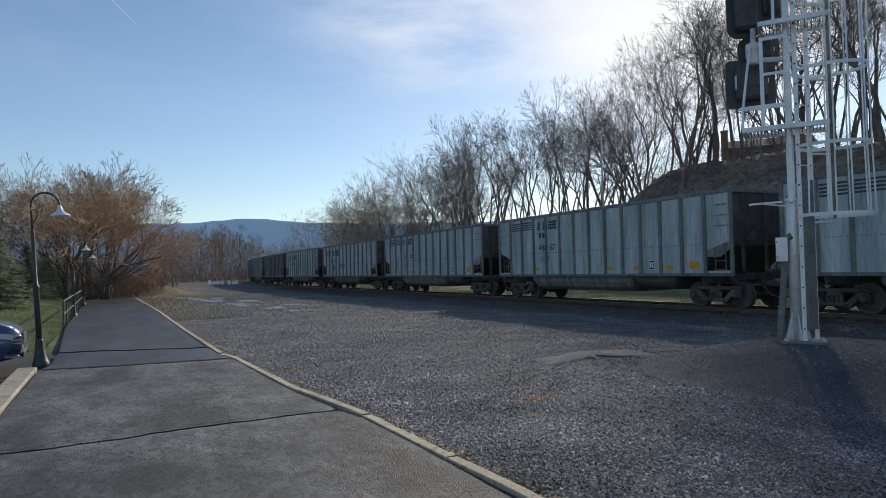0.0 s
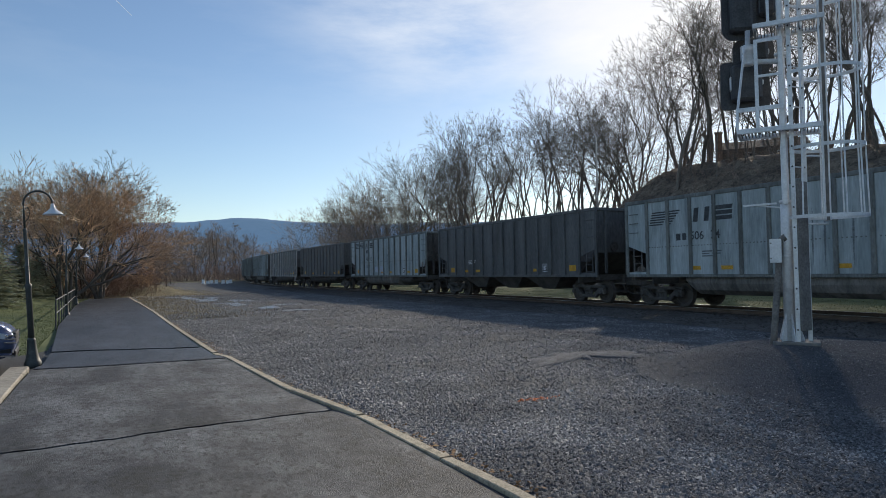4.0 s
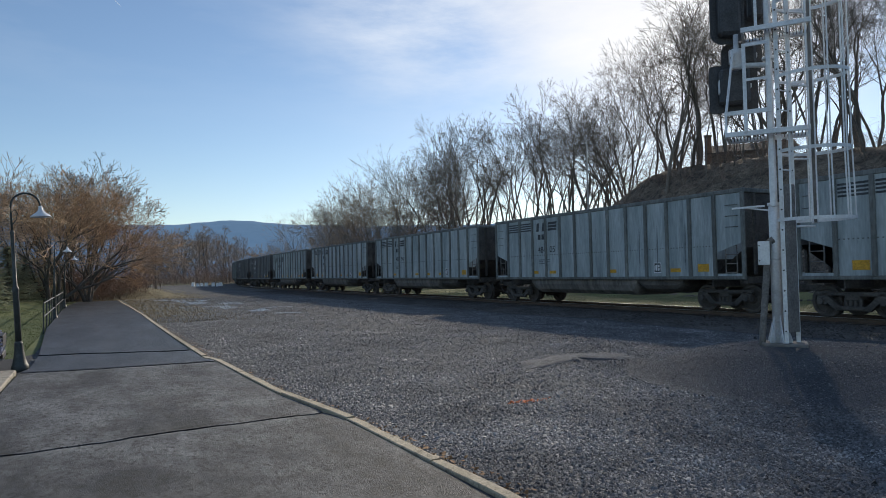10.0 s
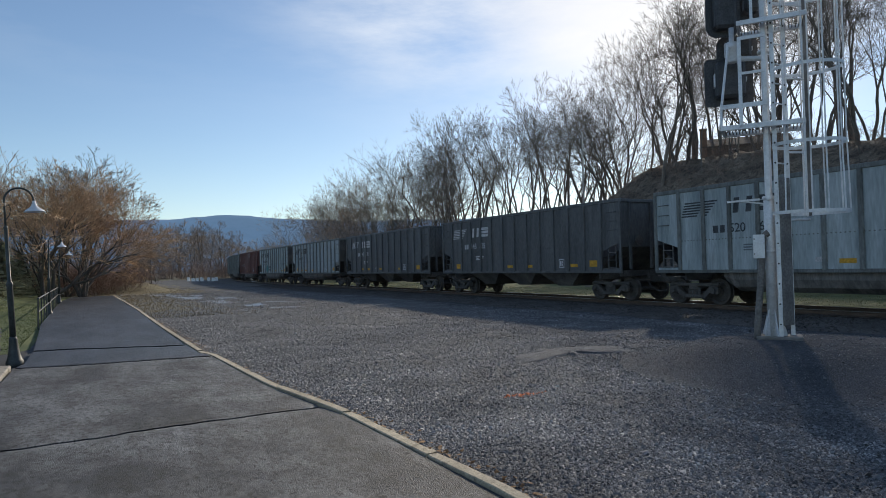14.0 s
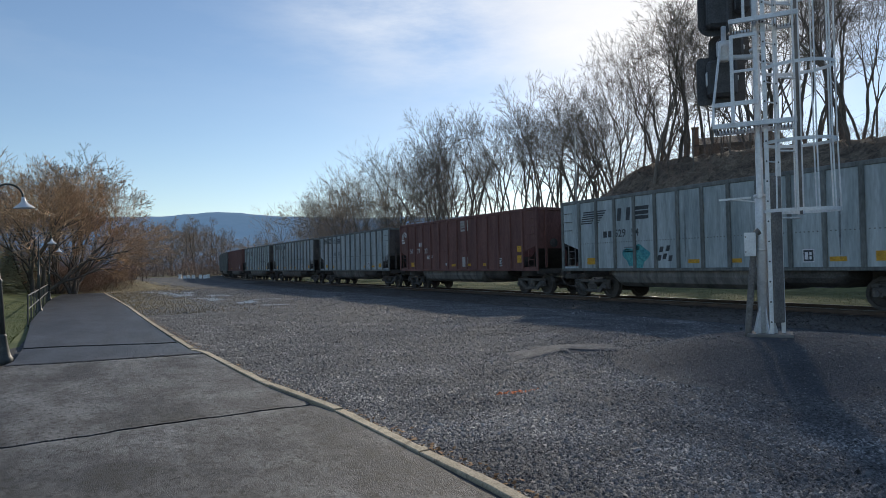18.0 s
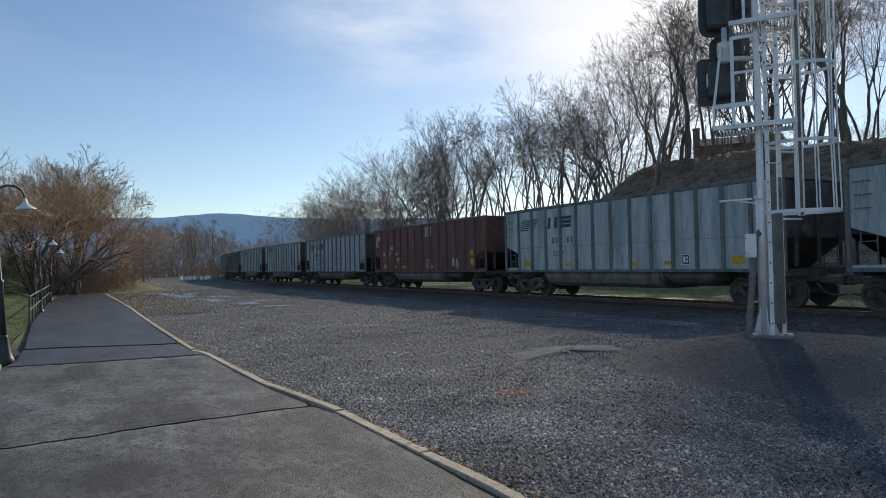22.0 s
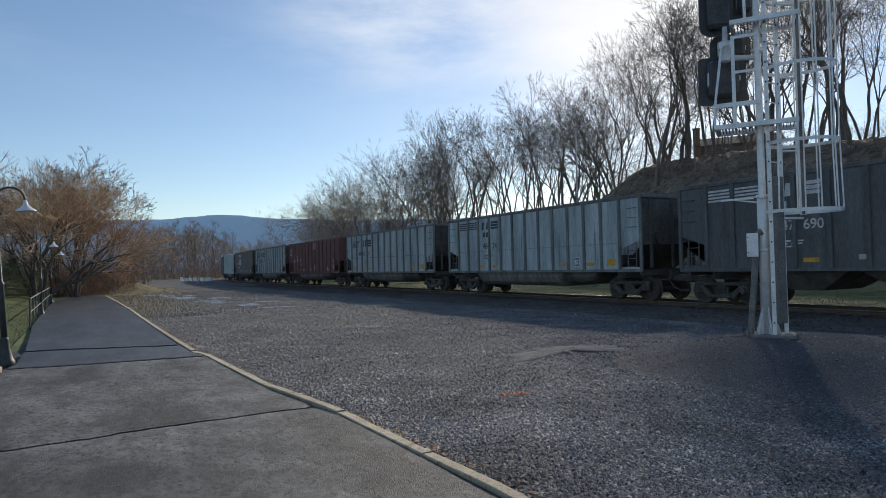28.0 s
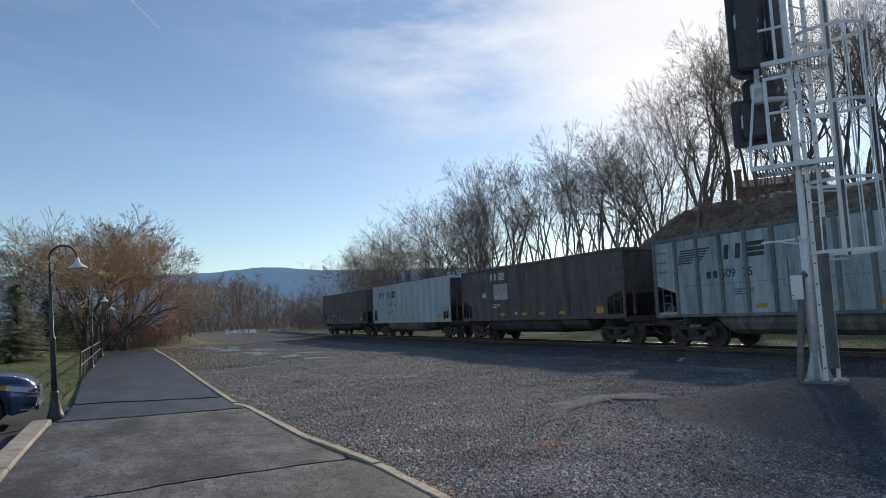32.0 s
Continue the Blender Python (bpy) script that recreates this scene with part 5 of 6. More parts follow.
# ---- lamp posts ----
def lamp_post():
    t = thing("street_lamp", None, "dark green iron lamp post with gooseneck and white enamel shade", "lamp", "lamp posts along the path")
    part("base", lathe([(.145, -.1), (.145, .03), (.125, .06), (.10, .16), (.078, .30), (.07, .42), (.072, .44), (.055, .48)], 20), "lamp_iron", t, smooth=True)
    part("shaft", lathe([(.052, .45), (.05, 1.4), (.058, 1.42), (.058, 1.47), (.034, 1.5), (.03, 2.45), (.036, 2.47), (.036, 2.5), (.022, 2.53)], 16), "lamp_iron", t, smooth=True)
    arc = [(0, 0, 2.5), (0, 0, 2.85)] + [(.235 - .235 * math.cos(a), 0, 2.98 + .24 * math.sin(a)) for a in np.linspace(0, math.pi, 14)] + [(.47, 0, 2.96)]
    part("gooseneck", pipe(arc, .018, 8), "lamp_iron", t, smooth=True)
    part("scroll", pipe([(.0, 0, 2.62), (.07, 0, 2.72), (.1, 0, 2.84), (.06, 0, 2.92), (.02, 0, 2.88)], .009, 6), "lamp_iron", t)
    sh = part("shade", lathe([(.03, 2.975), (.035, 2.93), (.05, 2.885), (.085, 2.845), (.15, 2.80), (.175, 2.775), (.178, 2.765), (.165, 2.775), (.08, 2.83), (.03, 2.9)], 24), "white_enamel", t, "white enamel bell shade", smooth=True)
    sh.location = (.47, 0, 0)
    b = part("bulb", lathe([(.012, 2.88), (.03, 2.85), (.042, 2.81), (.03, 2.775), (.01, 2.765)], 12), "lens", t, smooth=True)
    b.location = (.47, 0, 0)
    return t


lamp = lamp_post()
lamp.matrix_basis = Matrix.Translation((-1.22, 14.5, 0)) @ Matrix.Rotation(radians(-3.0), 4, "Y")
copy_thing(lamp, Matrix.Translation((-1.49, 31.8, 0)))
copy_thing(lamp, Matrix.Translation((-1.6, 44.6, 0)) @ Matrix.Rotation(radians(1), 4, "Y"))

# ---- hand railing beside the path ----
railing = thing("hand_railing", None, "low black steel hand railing with two bars beside the path", "railing")


def rail_x(y):
    return -1.41 - .26 * (y - 24) / 23.4


ys = [24 + 1.95 * k for k in range(13)]
for y in ys:
    z = float(land(rail_x(y), y))
    part("post", rod((rail_x(y), y, min(z, 0) - .1), (rail_x(y), y, .88), .024, sides=10), "lamp_iron", railing)
for z in (.88, .46):
    part("bar", pipe([(rail_x(y), y, z) for y in ys], .024, 8), "lamp_iron", railing)

# ---- parked car, nose towards the path ----
suv = thing("parked_car", Matrix.Translation((-1.53, 15.15, -0.15)) @ Matrix.Rotation(radians(3), 4, "Z"), "blue compact sport utility car parked nose to the path", "car")


def shell(profile, half, inset, bevel):
    """A car body: side outline (x, z), drawn in across the width towards nose and tail."""
    bm = bmesh.new()
    lo = [bm.verts.new((x, -half + inset(x, z), z)) for x, z in profile]
    hi = [bm.verts.new((x, half - inset(x, z), z)) for x, z in profile]
    bm.faces.new(lo[::-1])
    bm.faces.new(hi)
    n = len(profile)
    for i in range(n):
        bm.faces.new((lo[i], lo[(i + 1) % n], hi[(i + 1) % n], hi[i]))
    bmesh.ops.recalc_face_normals(bm, faces=bm.faces)
    bmesh.ops.bevel(bm, geom=bm.edges[:], offset=bevel, segments=2, affect="EDGES", clamp_overlap=True)
    return bm


def arch(cx, r=.39, z=.36):
    return [(cx + r * math.cos(a), z + r * math.sin(a)) for a in np.linspace(0, math.pi, 9)]


outline = [(-.03, .36), (.0, .48), (-.01, .62), (-.06, .74), (-.20, .85), (-.42, .91), (-.7, .95), (-1.1, 1.0), (-4.2, 1.10), (-4.42, 1.0), (-4.46, .6), (-4.4, .34)] + [(x, z) for x, z in arch(-3.55)[::-1]] + [(-3.1, .27), (-1.4, .27)] + [(x, z) for x, z in arch(-.88)[::-1]] + [(-.45, .24), (-.14, .30)]


def draw_in(x, z):
    """How far the body's side lies inside its widest, towards the nose and the bonnet."""
    return .27 * max(0, (x + .62) / .62) ** 2 + .07 * max(0, z - .8) / .3


part("body", shell(outline, .91, draw_in, .03), "car_paint", suv, smooth=True)
part("cabin", shell([(-1.05, .98), (-1.75, 1.58), (-2.2, 1.66), (-3.7, 1.63), (-4.25, 1.1)], .80, lambda x, z: .28 * max(0, z - 1.06), .03), "glass", suv, "dark window glass")
part("roof", box(-3.8, -1.95, -.6, .6, 1.64, 1.69, bevel=.03), "car_paint", suv)
part("lower_intake", box(-.1, .004, -.5, .5, .29, .40, bevel=.02), "plastic", suv)
part("bumper_strip", box(-.08, .012, -.5, .5, .275, .297, bevel=.008), "chrome", suv)
part("grille", box(-.09, .002, -.48, .48, .50, .73, bevel=.01), "plastic", suv)


def wrap(side, xs, low, high, proud=.014):
    """A thin band that follows the corner of the body from the nose to the side."""
    bm = bmesh.new()
    rows = []
    for i, x in enumerate(xs):
        f = i / (len(xs) - 1)
        ring = []
        for z in (low[0] + (low[1] - low[0]) * f, high[0] + (high[1] - high[0]) * f):
            y = side * (.91 - draw_in(x, z))
            ring += [bm.verts.new((x + proud * (1 - f), y + side * proud, z)), bm.verts.new((x - .03, y - side * .03, z))]
        rows.append(ring)
    for p, q in zip(rows, rows[1:]):
        for i, j in ((0, 2), (2, 3), (3, 1), (1, 0)):
            bm.faces.new((p[i], p[j], q[j], q[i]))
    bm.faces.new([rows[0][i] for i in (0, 1, 3, 2)])
    bm.faces.new([rows[-1][i] for i in (0, 2, 3, 1)])
    bmesh.ops.recalc_face_normals(bm, faces=bm.faces)
    return bm


for s in (-1, 1):
    hl = part("headlight", wrap(s, (-.17, -.23, -.30, -.37, -.44, -.50), (.64, .71), (.74, .80)), "lens", suv, "clear swept headlight")
    part("lamp_unit", rod((-.2, s * .70, .69), (-.1, s * .72, .69), .05, .045, 14), "chrome", hl)
    part("turn_lamp", wrap(s, (-.51, -.56, -.62, -.68), (.715, .735), (.80, .79)), "orange_lens", suv, "orange side lamp")
    for k in range(3):
        part("grille_bar", wrap(s, (-.005, -.04, -.08, -.12, -.17), (.54 + .068 * k, .57 + .06 * k), (.572 + .068 * k, .588 + .06 * k), .02), "chrome", suv)
    part("fog_lamp", rod((-.16, s * .60, .42), (-.03, s * .62, .42), .045, sides=14), "lens", suv)
    part("fog_bezel", wrap(s, (-.07, -.11, -.16, -.22), (.37, .39), (.46, .44), .008), "plastic", suv)
    part("corner_strip", wrap(s, (-.02, -.08, -.16, -.28), (.30, .33), (.325, .355), .016), "chrome", suv)
    part("arch_trim", pipe([(-.88 + .405 * math.cos(g), s * .905, .36 + .405 * math.sin(g)) for g in np.linspace(-.1, math.pi + .1, 15)], .03, 6), "plastic", suv)
    part("mirror", box(-1.45, -1.25, s * .98 - .11, s * .98 + .09, 1.08, 1.25, bevel=.04), "car_paint", suv)
    for x in (-.88, -3.55):
        wh = new("wheel")
        wh.parent = suv
        wh.matrix_basis = Matrix.Translation((x, s * .80, .345))
        part("tyre", rod((0, -.11, 0), (0, .11, 0), .345, sides=28), "tyre", wh)
        rim = part("rim", lathe([(.225, -.012), (.225, .012), (.205, .012), (.195, -.006), (.05, -.006), (.045, .01), (.02, .012)], 24), "chrome", wh)
        rim.matrix_basis = Matrix.Translation((0, s * .112, 0)) @ Matrix.Rotation(-s * math.pi / 2, 4, "X")
        for k in range(5):
            part("spoke", box(-.026, .026, .04, .2, -.004, .012, bevel=.006, m=Matrix.Rotation(k * 2 * math.pi / 5, 4, "Z")), "chrome", rim)


# ---- trees and brush on the path's far side ----
spread = [tree_kind("spreading_tree", "bark", "warm_twig", 71 + i, 10, .19, fork=.24, angle=.36, levels=9, ratio=.79, twig=.0115, stems=7, splay=.44, lift=.012, third=.05, wander=.11, shoots=.3, taper=(.74, .92)) for i in range(2)]
top_tree = tree_kind("broad_tree", "bark", "twig", 84, 11, .22, fork=.34, angle=.38, levels=10, ratio=.79, twig=.010, wander=.08, third=.10, shoots=.3, lift=.01, taper=(.70, .88))


def set_tree(kind, az, dist, el, turn, label, squash=1.0):
    x, y = dist * math.sin(radians(az)), dist * math.cos(radians(az))
    z = float(land(x, y))
    top = 1.6 + dist * math.tan(radians(el))
    sc = (top - z) / tall(kind)
    t = plant(kind, x, y, sc, turn, label)
    t.scale = (sc * squash, sc * squash, sc)
    return t


many = "wide many-stemmed bare tree, warm sunlight put into its orange-brown twigs"
round_grey = "tall bare tree with a round grey crown behind the brush"
set_tree(spread[0], -2.9, 50, 8.7, 0.4, many, 1.05)
set_tree(spread[1], -0.5, 54, 9.1, 2.0, many, .9)
set_tree(top_tree, -6.7, 53, 7.9, 3.5, "grey spreading bare tree beside the lawn", 1.25)
set_tree(spread[1], -1.6, 57, 8.9, 4.4, many, .9)
set_tree(top_tree, -0.4, 60, 9.6, 0.3, round_grey, 1.2)
set_tree(top_tree, -1.6, 63, 8.7, 3.9, round_grey, 1.0)


def thicket(seed, count, high, wide):
    """Tangled stems of brush as one mesh."""
    r = random.Random(seed)
    v, f = [], []
    for _ in range(count):
        p = Vector((r.gauss(0, wide), r.gauss(0, wide), -.1))
        d = Vector((r.gauss(0, .5), r.gauss(0, .5), 1)).normalized()
        ln = high * r.uniform(.5, 1.05)
        rad = r.uniform(.008, .016)
        stack = [(p, d, ln, rad, 0)]
        while stack:
            p, d, ln, rad, lv = stack.pop()
            n = 4 if lv == 0 else 3 if lv == 1 else 2
            for i in range(n):
                q = p + d * ln / n
                d = (d + Vector((r.gauss(0, .22), r.gauss(0, .22), r.gauss(-.06, .18)))).normalized()
                side = d.orthogonal().normalized() * rad
                k = len(v)
                other = d.cross(side)
                v += [p + side, p - side * .5 + other * .87, p - side * .5 - other * .87, q + side * .8, q - side * .4 + other * .7, q - side * .4 - other * .7]
                f += [(k, k + 1, k + 4, k + 3), (k + 1, k + 2, k + 5, k + 4), (k + 2, k, k + 3, k + 5)]
                p = q
                if lv < 2 and r.random() < .75:
                    nd = (d + Vector((r.gauss(0, .7), r.gauss(0, .7), r.gauss(0, .5)))).normalized()
                    stack.append((p, nd, ln * .5, rad * .7, lv + 1))
    return mesh("thicket", v, f, "brush")


brush = [thicket(5 + i, 48, 3.4, 1.5) for i in range(3)]
thin_brush = [thicket(15 + i, 20, 3.4, 1.3) for i in range(3)]
rb = random.Random(4)


def bush(x, y, sc, me, label="tangled reddish-brown leafless brush"):
    b = part("bush", me, None)
    b.matrix_basis = Matrix.Translation((x, y, float(land(x, y)))) @ Matrix.Rotation(rb.uniform(0, 6.28), 4, "Z") @ Matrix.Diagonal((sc, sc, sc * rb.uniform(.85, 1.15), 1))
    return tagged(b, label, "bush", "leafless bushes")


for i in range(15):
    az, dist = rb.uniform(-2.2, 4.0), rb.uniform(57, 74)
    bush(dist * math.sin(radians(az)), dist * math.cos(radians(az)), rb.uniform(.75, 1.1) * (1.0 if az < 2.2 else .6), rb.choice(brush))
for i in range(14):
    az, dist = rb.uniform(-9, 1.5), rb.uniform(58, 72)
    bush(dist * math.sin(radians(az)), dist * math.cos(radians(az)), rb.uniform(.7, 1.05), rb.choice(brush))
for i in range(9):
    az, dist = rb.uniform(0.5, 4.8), rb.uniform(95, 140)
    kind = rb.choice(distant_kinds)
    x, y = dist * math.sin(radians(az)), dist * math.cos(radians(az))
    plant(kind, x, y, dist * math.tan(radians(rb.uniform(3.0, 5.2))) / tall(kind), rb.uniform(0, 6.28), "bare tree of the far wood", group="bare trees of the far wood")
for i in range(46):
    az, dist = rb.uniform(2.6, 12.5), rb.uniform(150, 205)
    bush(dist * math.sin(radians(az)), dist * math.cos(radians(az)), rb.uniform(1.1, 2.0), rb.choice(thin_brush))
for i in range(60):
    y = rb.uniform(58, 150)
    bush(float(track_x(np.array(y))) + rb.uniform(12, 22), y, rb.uniform(.8, 1.4), rb.choice(thin_brush))
for i in range(70):
    az, dist = rb.uniform(11.5, 24), rb.uniform(95, 165)
    x, y = dist * math.sin(radians(az)), dist * math.cos(radians(az))
    if x > float(track_x(np.array(y))) + 3.6:
        bush(x, y, rb.uniform(1.0, 1.7), rb.choice(thin_brush))
for i in range(80):
    y = rb.uniform(14, 62)
    bush(float(track_x(np.array(y))) + rb.uniform(16, 27), y, rb.uniform(.35, .8), rb.choice(thin_brush))

# far wood beyond the bend
for i in range(90):
    az = rb.uniform(2.2, 15.5)
    dist = rb.uniform(165, 250)
    el = float(np.interp(az, (2.2, 4.5, 6.6, 8.4, 10.2, 11.6, 13, 15), (2.4, 3.5, 4.0, 4.2, 3.9, 2.7, 2.5, 2.6)))
    kind = rb.choice(distant_kinds)
    x, y = dist * math.sin(radians(az)), dist * math.cos(radians(az))
    if abs(x - float(track_x(np.array(y)))) < 6:
        continue
    z = float(land(x, y))
    plant(kind, x, y, max(3, (1.6 + dist * math.tan(radians(el * rb.uniform(.72, 1.02))) - z)) / tall(kind), rb.uniform(0, 6.28), "bare tree of the far wood", group="bare trees of the far wood")


# ---- spruces on the lawn ----
def spruce(seed, high):
    r = random.Random(seed)
    v, f = [], []
    z = .25
    while z < high * .985:
        k = 1 - z / high
        reach = (.30 * high * k ** .85 + .12)
        for b in range(int(7 + 9 * k)):
            a, rr = r.uniform(0, 6.283), reach * r.uniform(.72, 1.08)
            c, s = math.cos(a), math.sin(a)
            n = max(4, int(rr / .16))
            for i in range(n):
                q = (i + .6) / n
                px, pz = rr * q, z - .34 * rr * q + .2 * rr * q * q + r.gauss(0, .03)
                for j in range(5):
                    w = r.uniform(.10, .24) * (1.15 - .5 * q)
                    da = r.gauss(0, .9)
                    tip = Vector((c * px + math.cos(a + da) * w, s * px + math.sin(a + da) * w, pz - r.uniform(-.05, .13)))
                    root = Vector((c * (px - .06), s * (px - .06), pz + r.gauss(0, .02)))
                    up = Vector((-s * .035, c * .035, r.uniform(-.03, .03)))
                    t = len(v)
                    v += [root + up, root - up, tip]
                    f.append((t, t + 1, t + 2))
        z += high * .022 + .03
    return mesh("spruce_crown", v, f, "needles")


spruces = [spruce(i, 6.0) for i in (1, 2)]
trunk_me = keep(lathe([(.16, -.2), (.11, 2.5), (.03, 5.8)], 8), "spruce_trunk", "bark")
for az, dist, el, w in ((-7.6, 37, 3.75, 0), (-10.2, 40, 4.6, 1), (-4.6, 50, 1.9, 1), (-3.2, 56, 1.5, 0), (-12.5, 42, 5.5, 0), (-5.6, 47, 2.6, 0)):
    x, y = dist * math.sin(radians(az)), dist * math.cos(radians(az))
    high = 1.6 + dist * math.tan(radians(el)) - float(land(x, y))
    t = thing("spruce", Matrix.Translation((x, y, float(land(x, y)))) @ Matrix.Rotation(rb.uniform(0, 6), 4, "Z") @ Matrix.Diagonal((high / 6.0 * 1.75, high / 6.0 * 1.75, high / 6.0, 1)), "dark green spruce with drooping branches beside the lawn", "conifer", "spruces by the lawn")
    part("trunk", trunk_me, None, t)
    part("crown", spruces[w], None, t)

# ---- white barriers where the line bends ----
bm = bmesh.new()
prof = [(-.3, 0), (-.3, .12), (-.12, .4), (-.08, .85), (.08, .85), (.12, .4), (.3, .12), (.3, 0)]
a = [bm.verts.new((-.27, y, z)) for y, z in prof]
c = [bm.verts.new((.27, y, z)) for y, z in prof]
bm.faces.new(a)
bm.faces.new(c[::-1])
for i in range(len(prof)):
    bm.faces.new((a[i], a[(i + 1) % 8], c[(i + 1) % 8], c[i]))
bmesh.ops.recalc_face_normals(bm, faces=bm.faces)
bar_me = keep(bm, "barrier", "whitewash")
for x, y in ((15.62, 126.4), (16.3, 125.6), (17.05, 126.1), (17.75, 125.5), (19.0, 125.9), (19.7, 125.3), (20.3, 125.6)):
    b = part("barrier_block", bar_me, None)
    b.matrix_basis = Matrix.Translation((x, y, float(land(x, y)) - .02)) @ Matrix.Rotation(rb.uniform(-.5, .3), 4, "Z") @ Matrix.Diagonal((rb.uniform(.85, 1.1), 1, rb.uniform(.65, .95), 1))
    tagged(b, "white-painted concrete barrier block beside the line", "barrier", "white barrier blocks")

# ---- house on the bank, seen through the trees ----
hx, hy = 66 * math.sin(radians(51.5)), 66 * math.cos(radians(51.5))
hz = float(land(hx, hy))
house = thing("house", Matrix.Translation((hx, hy, hz)) @ Matrix.Rotation(radians(-50), 4, "Z"), "small weathered tan house with a brick chimney on the bank", "house")
wall_h = 12.1 - hz
part("wall", box(-1.6, 5.2, 0, 5, -.8, wall_h, bevel=.03), "siding", house)
for k in range(int((wall_h + .6) / .16)):
    part("siding_board", box(-1.61, 5.21, -.025, 0, -.6 + .16 * k, -.6 + .16 * k + .15, bevel=.006), "siding", house)
bm = bmesh.new()
pr = [(-.5, wall_h - .12), (2.5, wall_h + 1.0), (5.5, wall_h - .12), (5.5, wall_h + .02), (2.5, wall_h + 1.15), (-.5, wall_h + .02)]
a = [bm.verts.new((-2.0, y, z)) for y, z in pr]
c = [bm.verts.new((5.6, y, z)) for y, z in pr]
bm.faces.new(a)
bm.faces.new(c[::-1])
for i in range(6):
    bm.faces.new((a[i], a[(i + 1) % 6], c[(i + 1) % 6], c[i]))
bmesh.ops.recalc_face_normals(bm, faces=bm.faces)
part("roof", bm, "shingle", house)
ch = part("chimney", box(-2.1, -1.5, -.5, .1, -.8, wall_h + 1.6, bevel=.02), "brick", house)
part("chimney_cap", box(-2.16, -1.44, -.56, .16, wall_h + 1.6, wall_h + 1.7, bevel=.02), "concrete", ch)
for x in (.3, 3.0):
    w = part("window", box(x, x + 1.0, -.06, -.026, wall_h - 1.3, wall_h - .3, bevel=.01), "whitewash", house)
    part("pane", box(x + .08, x + .92, -.075, -.062, wall_h - 1.22, wall_h - .38), "glass", w)

# ---- utility pole in the wood ----
px_, py_ = 62 * math.sin(radians(40.3)), 62 * math.cos(radians(40.3))
pole = thing("utility_pole", Matrix.Translation((px_, py_, float(land(px_, py_)))), "pale grey utility pole with a crossarm among the trees", "utility pole")
ptop = 1.6 + 62 * math.tan(radians(10.9)) - float(land(px_, py_))
part("shaft", rod((0, 0, -.5), (0, 0, ptop), .10, .07, 12), "faded", pole)
part("crossarm", box(-1.1, 1.1, -.06, .06, ptop - .45, ptop - .37, bevel=.01, m=Matrix.Rotation(radians(-45), 4, "Z")), "grime", pole)
for x in (-1.0, -.4, .4, 1.0):
    part("insulator", rod((x * .707, -x * .707, ptop - .38), (x * .707, -x * .707, ptop - .24), .04, .03, 8), "white_enamel", pole)


# ---- loose stones, leaves and grass ----
def scatter(name, pts, size, material, squash=.7, seed=0):
    """Many small uneven octahedra as one mesh."""
    r = np.random.default_rng(seed)
    n = len(pts)
    base = np.array([(1, 0, -.3), (0, 1, -.3), (-1, 0, -.3), (0, -1, -.3), (0, 0, .9)], float)
    v = base[None] * r.uniform(.6, 1.3, (n, 5, 1)) + r.normal(0, .2, (n, 5, 3))
    ang = r.uniform(0, 2 * np.pi, n)
    c, s = np.cos(ang), np.sin(ang)
    x = v[..., 0] * c[:, None] - v[..., 1] * s[:, None]
    y = v[..., 0] * s[:, None] + v[..., 1] * c[:, None]
    tilt = r.normal(0, .45, n)
    ct, st = np.cos(tilt), np.sin(tilt)
    z = v[..., 2] * squash
    x, z = x * ct[:, None] - z * st[:, None], x * st[:, None] + z * ct[:, None]
    v = np.stack([x, y, z], -1) * size[:, None, None] + pts[:, None, :]
    tri = np.array([(0, 1, 4), (1, 2, 4), (2, 3, 4), (3, 0, 4)])
    f = (tri[None] + 5 * np.arange(n)[:, None, None]).reshape(-1)
    me = bpy.data.meshes.new(name)
    me.vertices.add(n * 5)
    me.vertices.foreach_set("co", v.reshape(-1))
    me.loops.add(len(f))
    me.loops.foreach_set("vertex_index", f)
    me.polygons.add(n * 4)
    me.polygons.foreach_set("loop_start", np.arange(0, len(f), 3))
    me.update(calc_edges=True)
    me.materials.append(M[material])
    return new(name, me)


def island_tone(name, lo, hi):
    """Pieces of one mesh, each with its own tone."""
    m = paint(name, (lo, hi), 40, 120, .85, bump=.2, dark=.25)
    n, l = m.node_tree.nodes, m.node_tree.links
    g = n.new("ShaderNodeNewGeometry")
    ramp = n["Color Ramp"]
    for k in list(ramp.inputs["Fac"].links):
        l.remove(k)
    ramp.color_ramp.elements[0].position, ramp.color_ramp.elements[1].position = 0.0, 1.0
    broad = n.new("ShaderNodeTexNoise")
    broad.inputs["Scale"].default_value, broad.inputs["Detail"].default_value = 0.8, 4
    tcn = n.new("ShaderNodeTexCoord")
    l.new(tcn.outputs["Object"], broad.inputs["Vector"])
    mix_ = n.new("ShaderNodeMath")
    mix_.operation = "MULTIPLY_ADD"
    mix_.inputs[1].default_value = 0.55
    spread_ = n.new("ShaderNodeMapRange")
    spread_.inputs[1].default_value, spread_.inputs[2].default_value = 0.32, 0.72
    spread_.inputs[3].default_value, spread_.inputs[4].default_value = 0.0, 0.45
    l.new(broad.outputs["Fac"], spread_.inputs[0])
    l.new(g.outputs["Random Per Island"], mix_.inputs[0])
    l.new(spread_.outputs[0], mix_.inputs[2])
    l.new(mix_.outputs[0], ramp.inputs["Fac"])
    return m


M["stone"] = island_tone("stones", (0.045, 0.047, 0.05), (0.62, 0.615, 0.595))
grade = M["stone"].node_tree.nodes["Color Ramp"].color_ramp.elements.new(0.6)
grade.color = (0.215, 0.219, 0.223, 1)
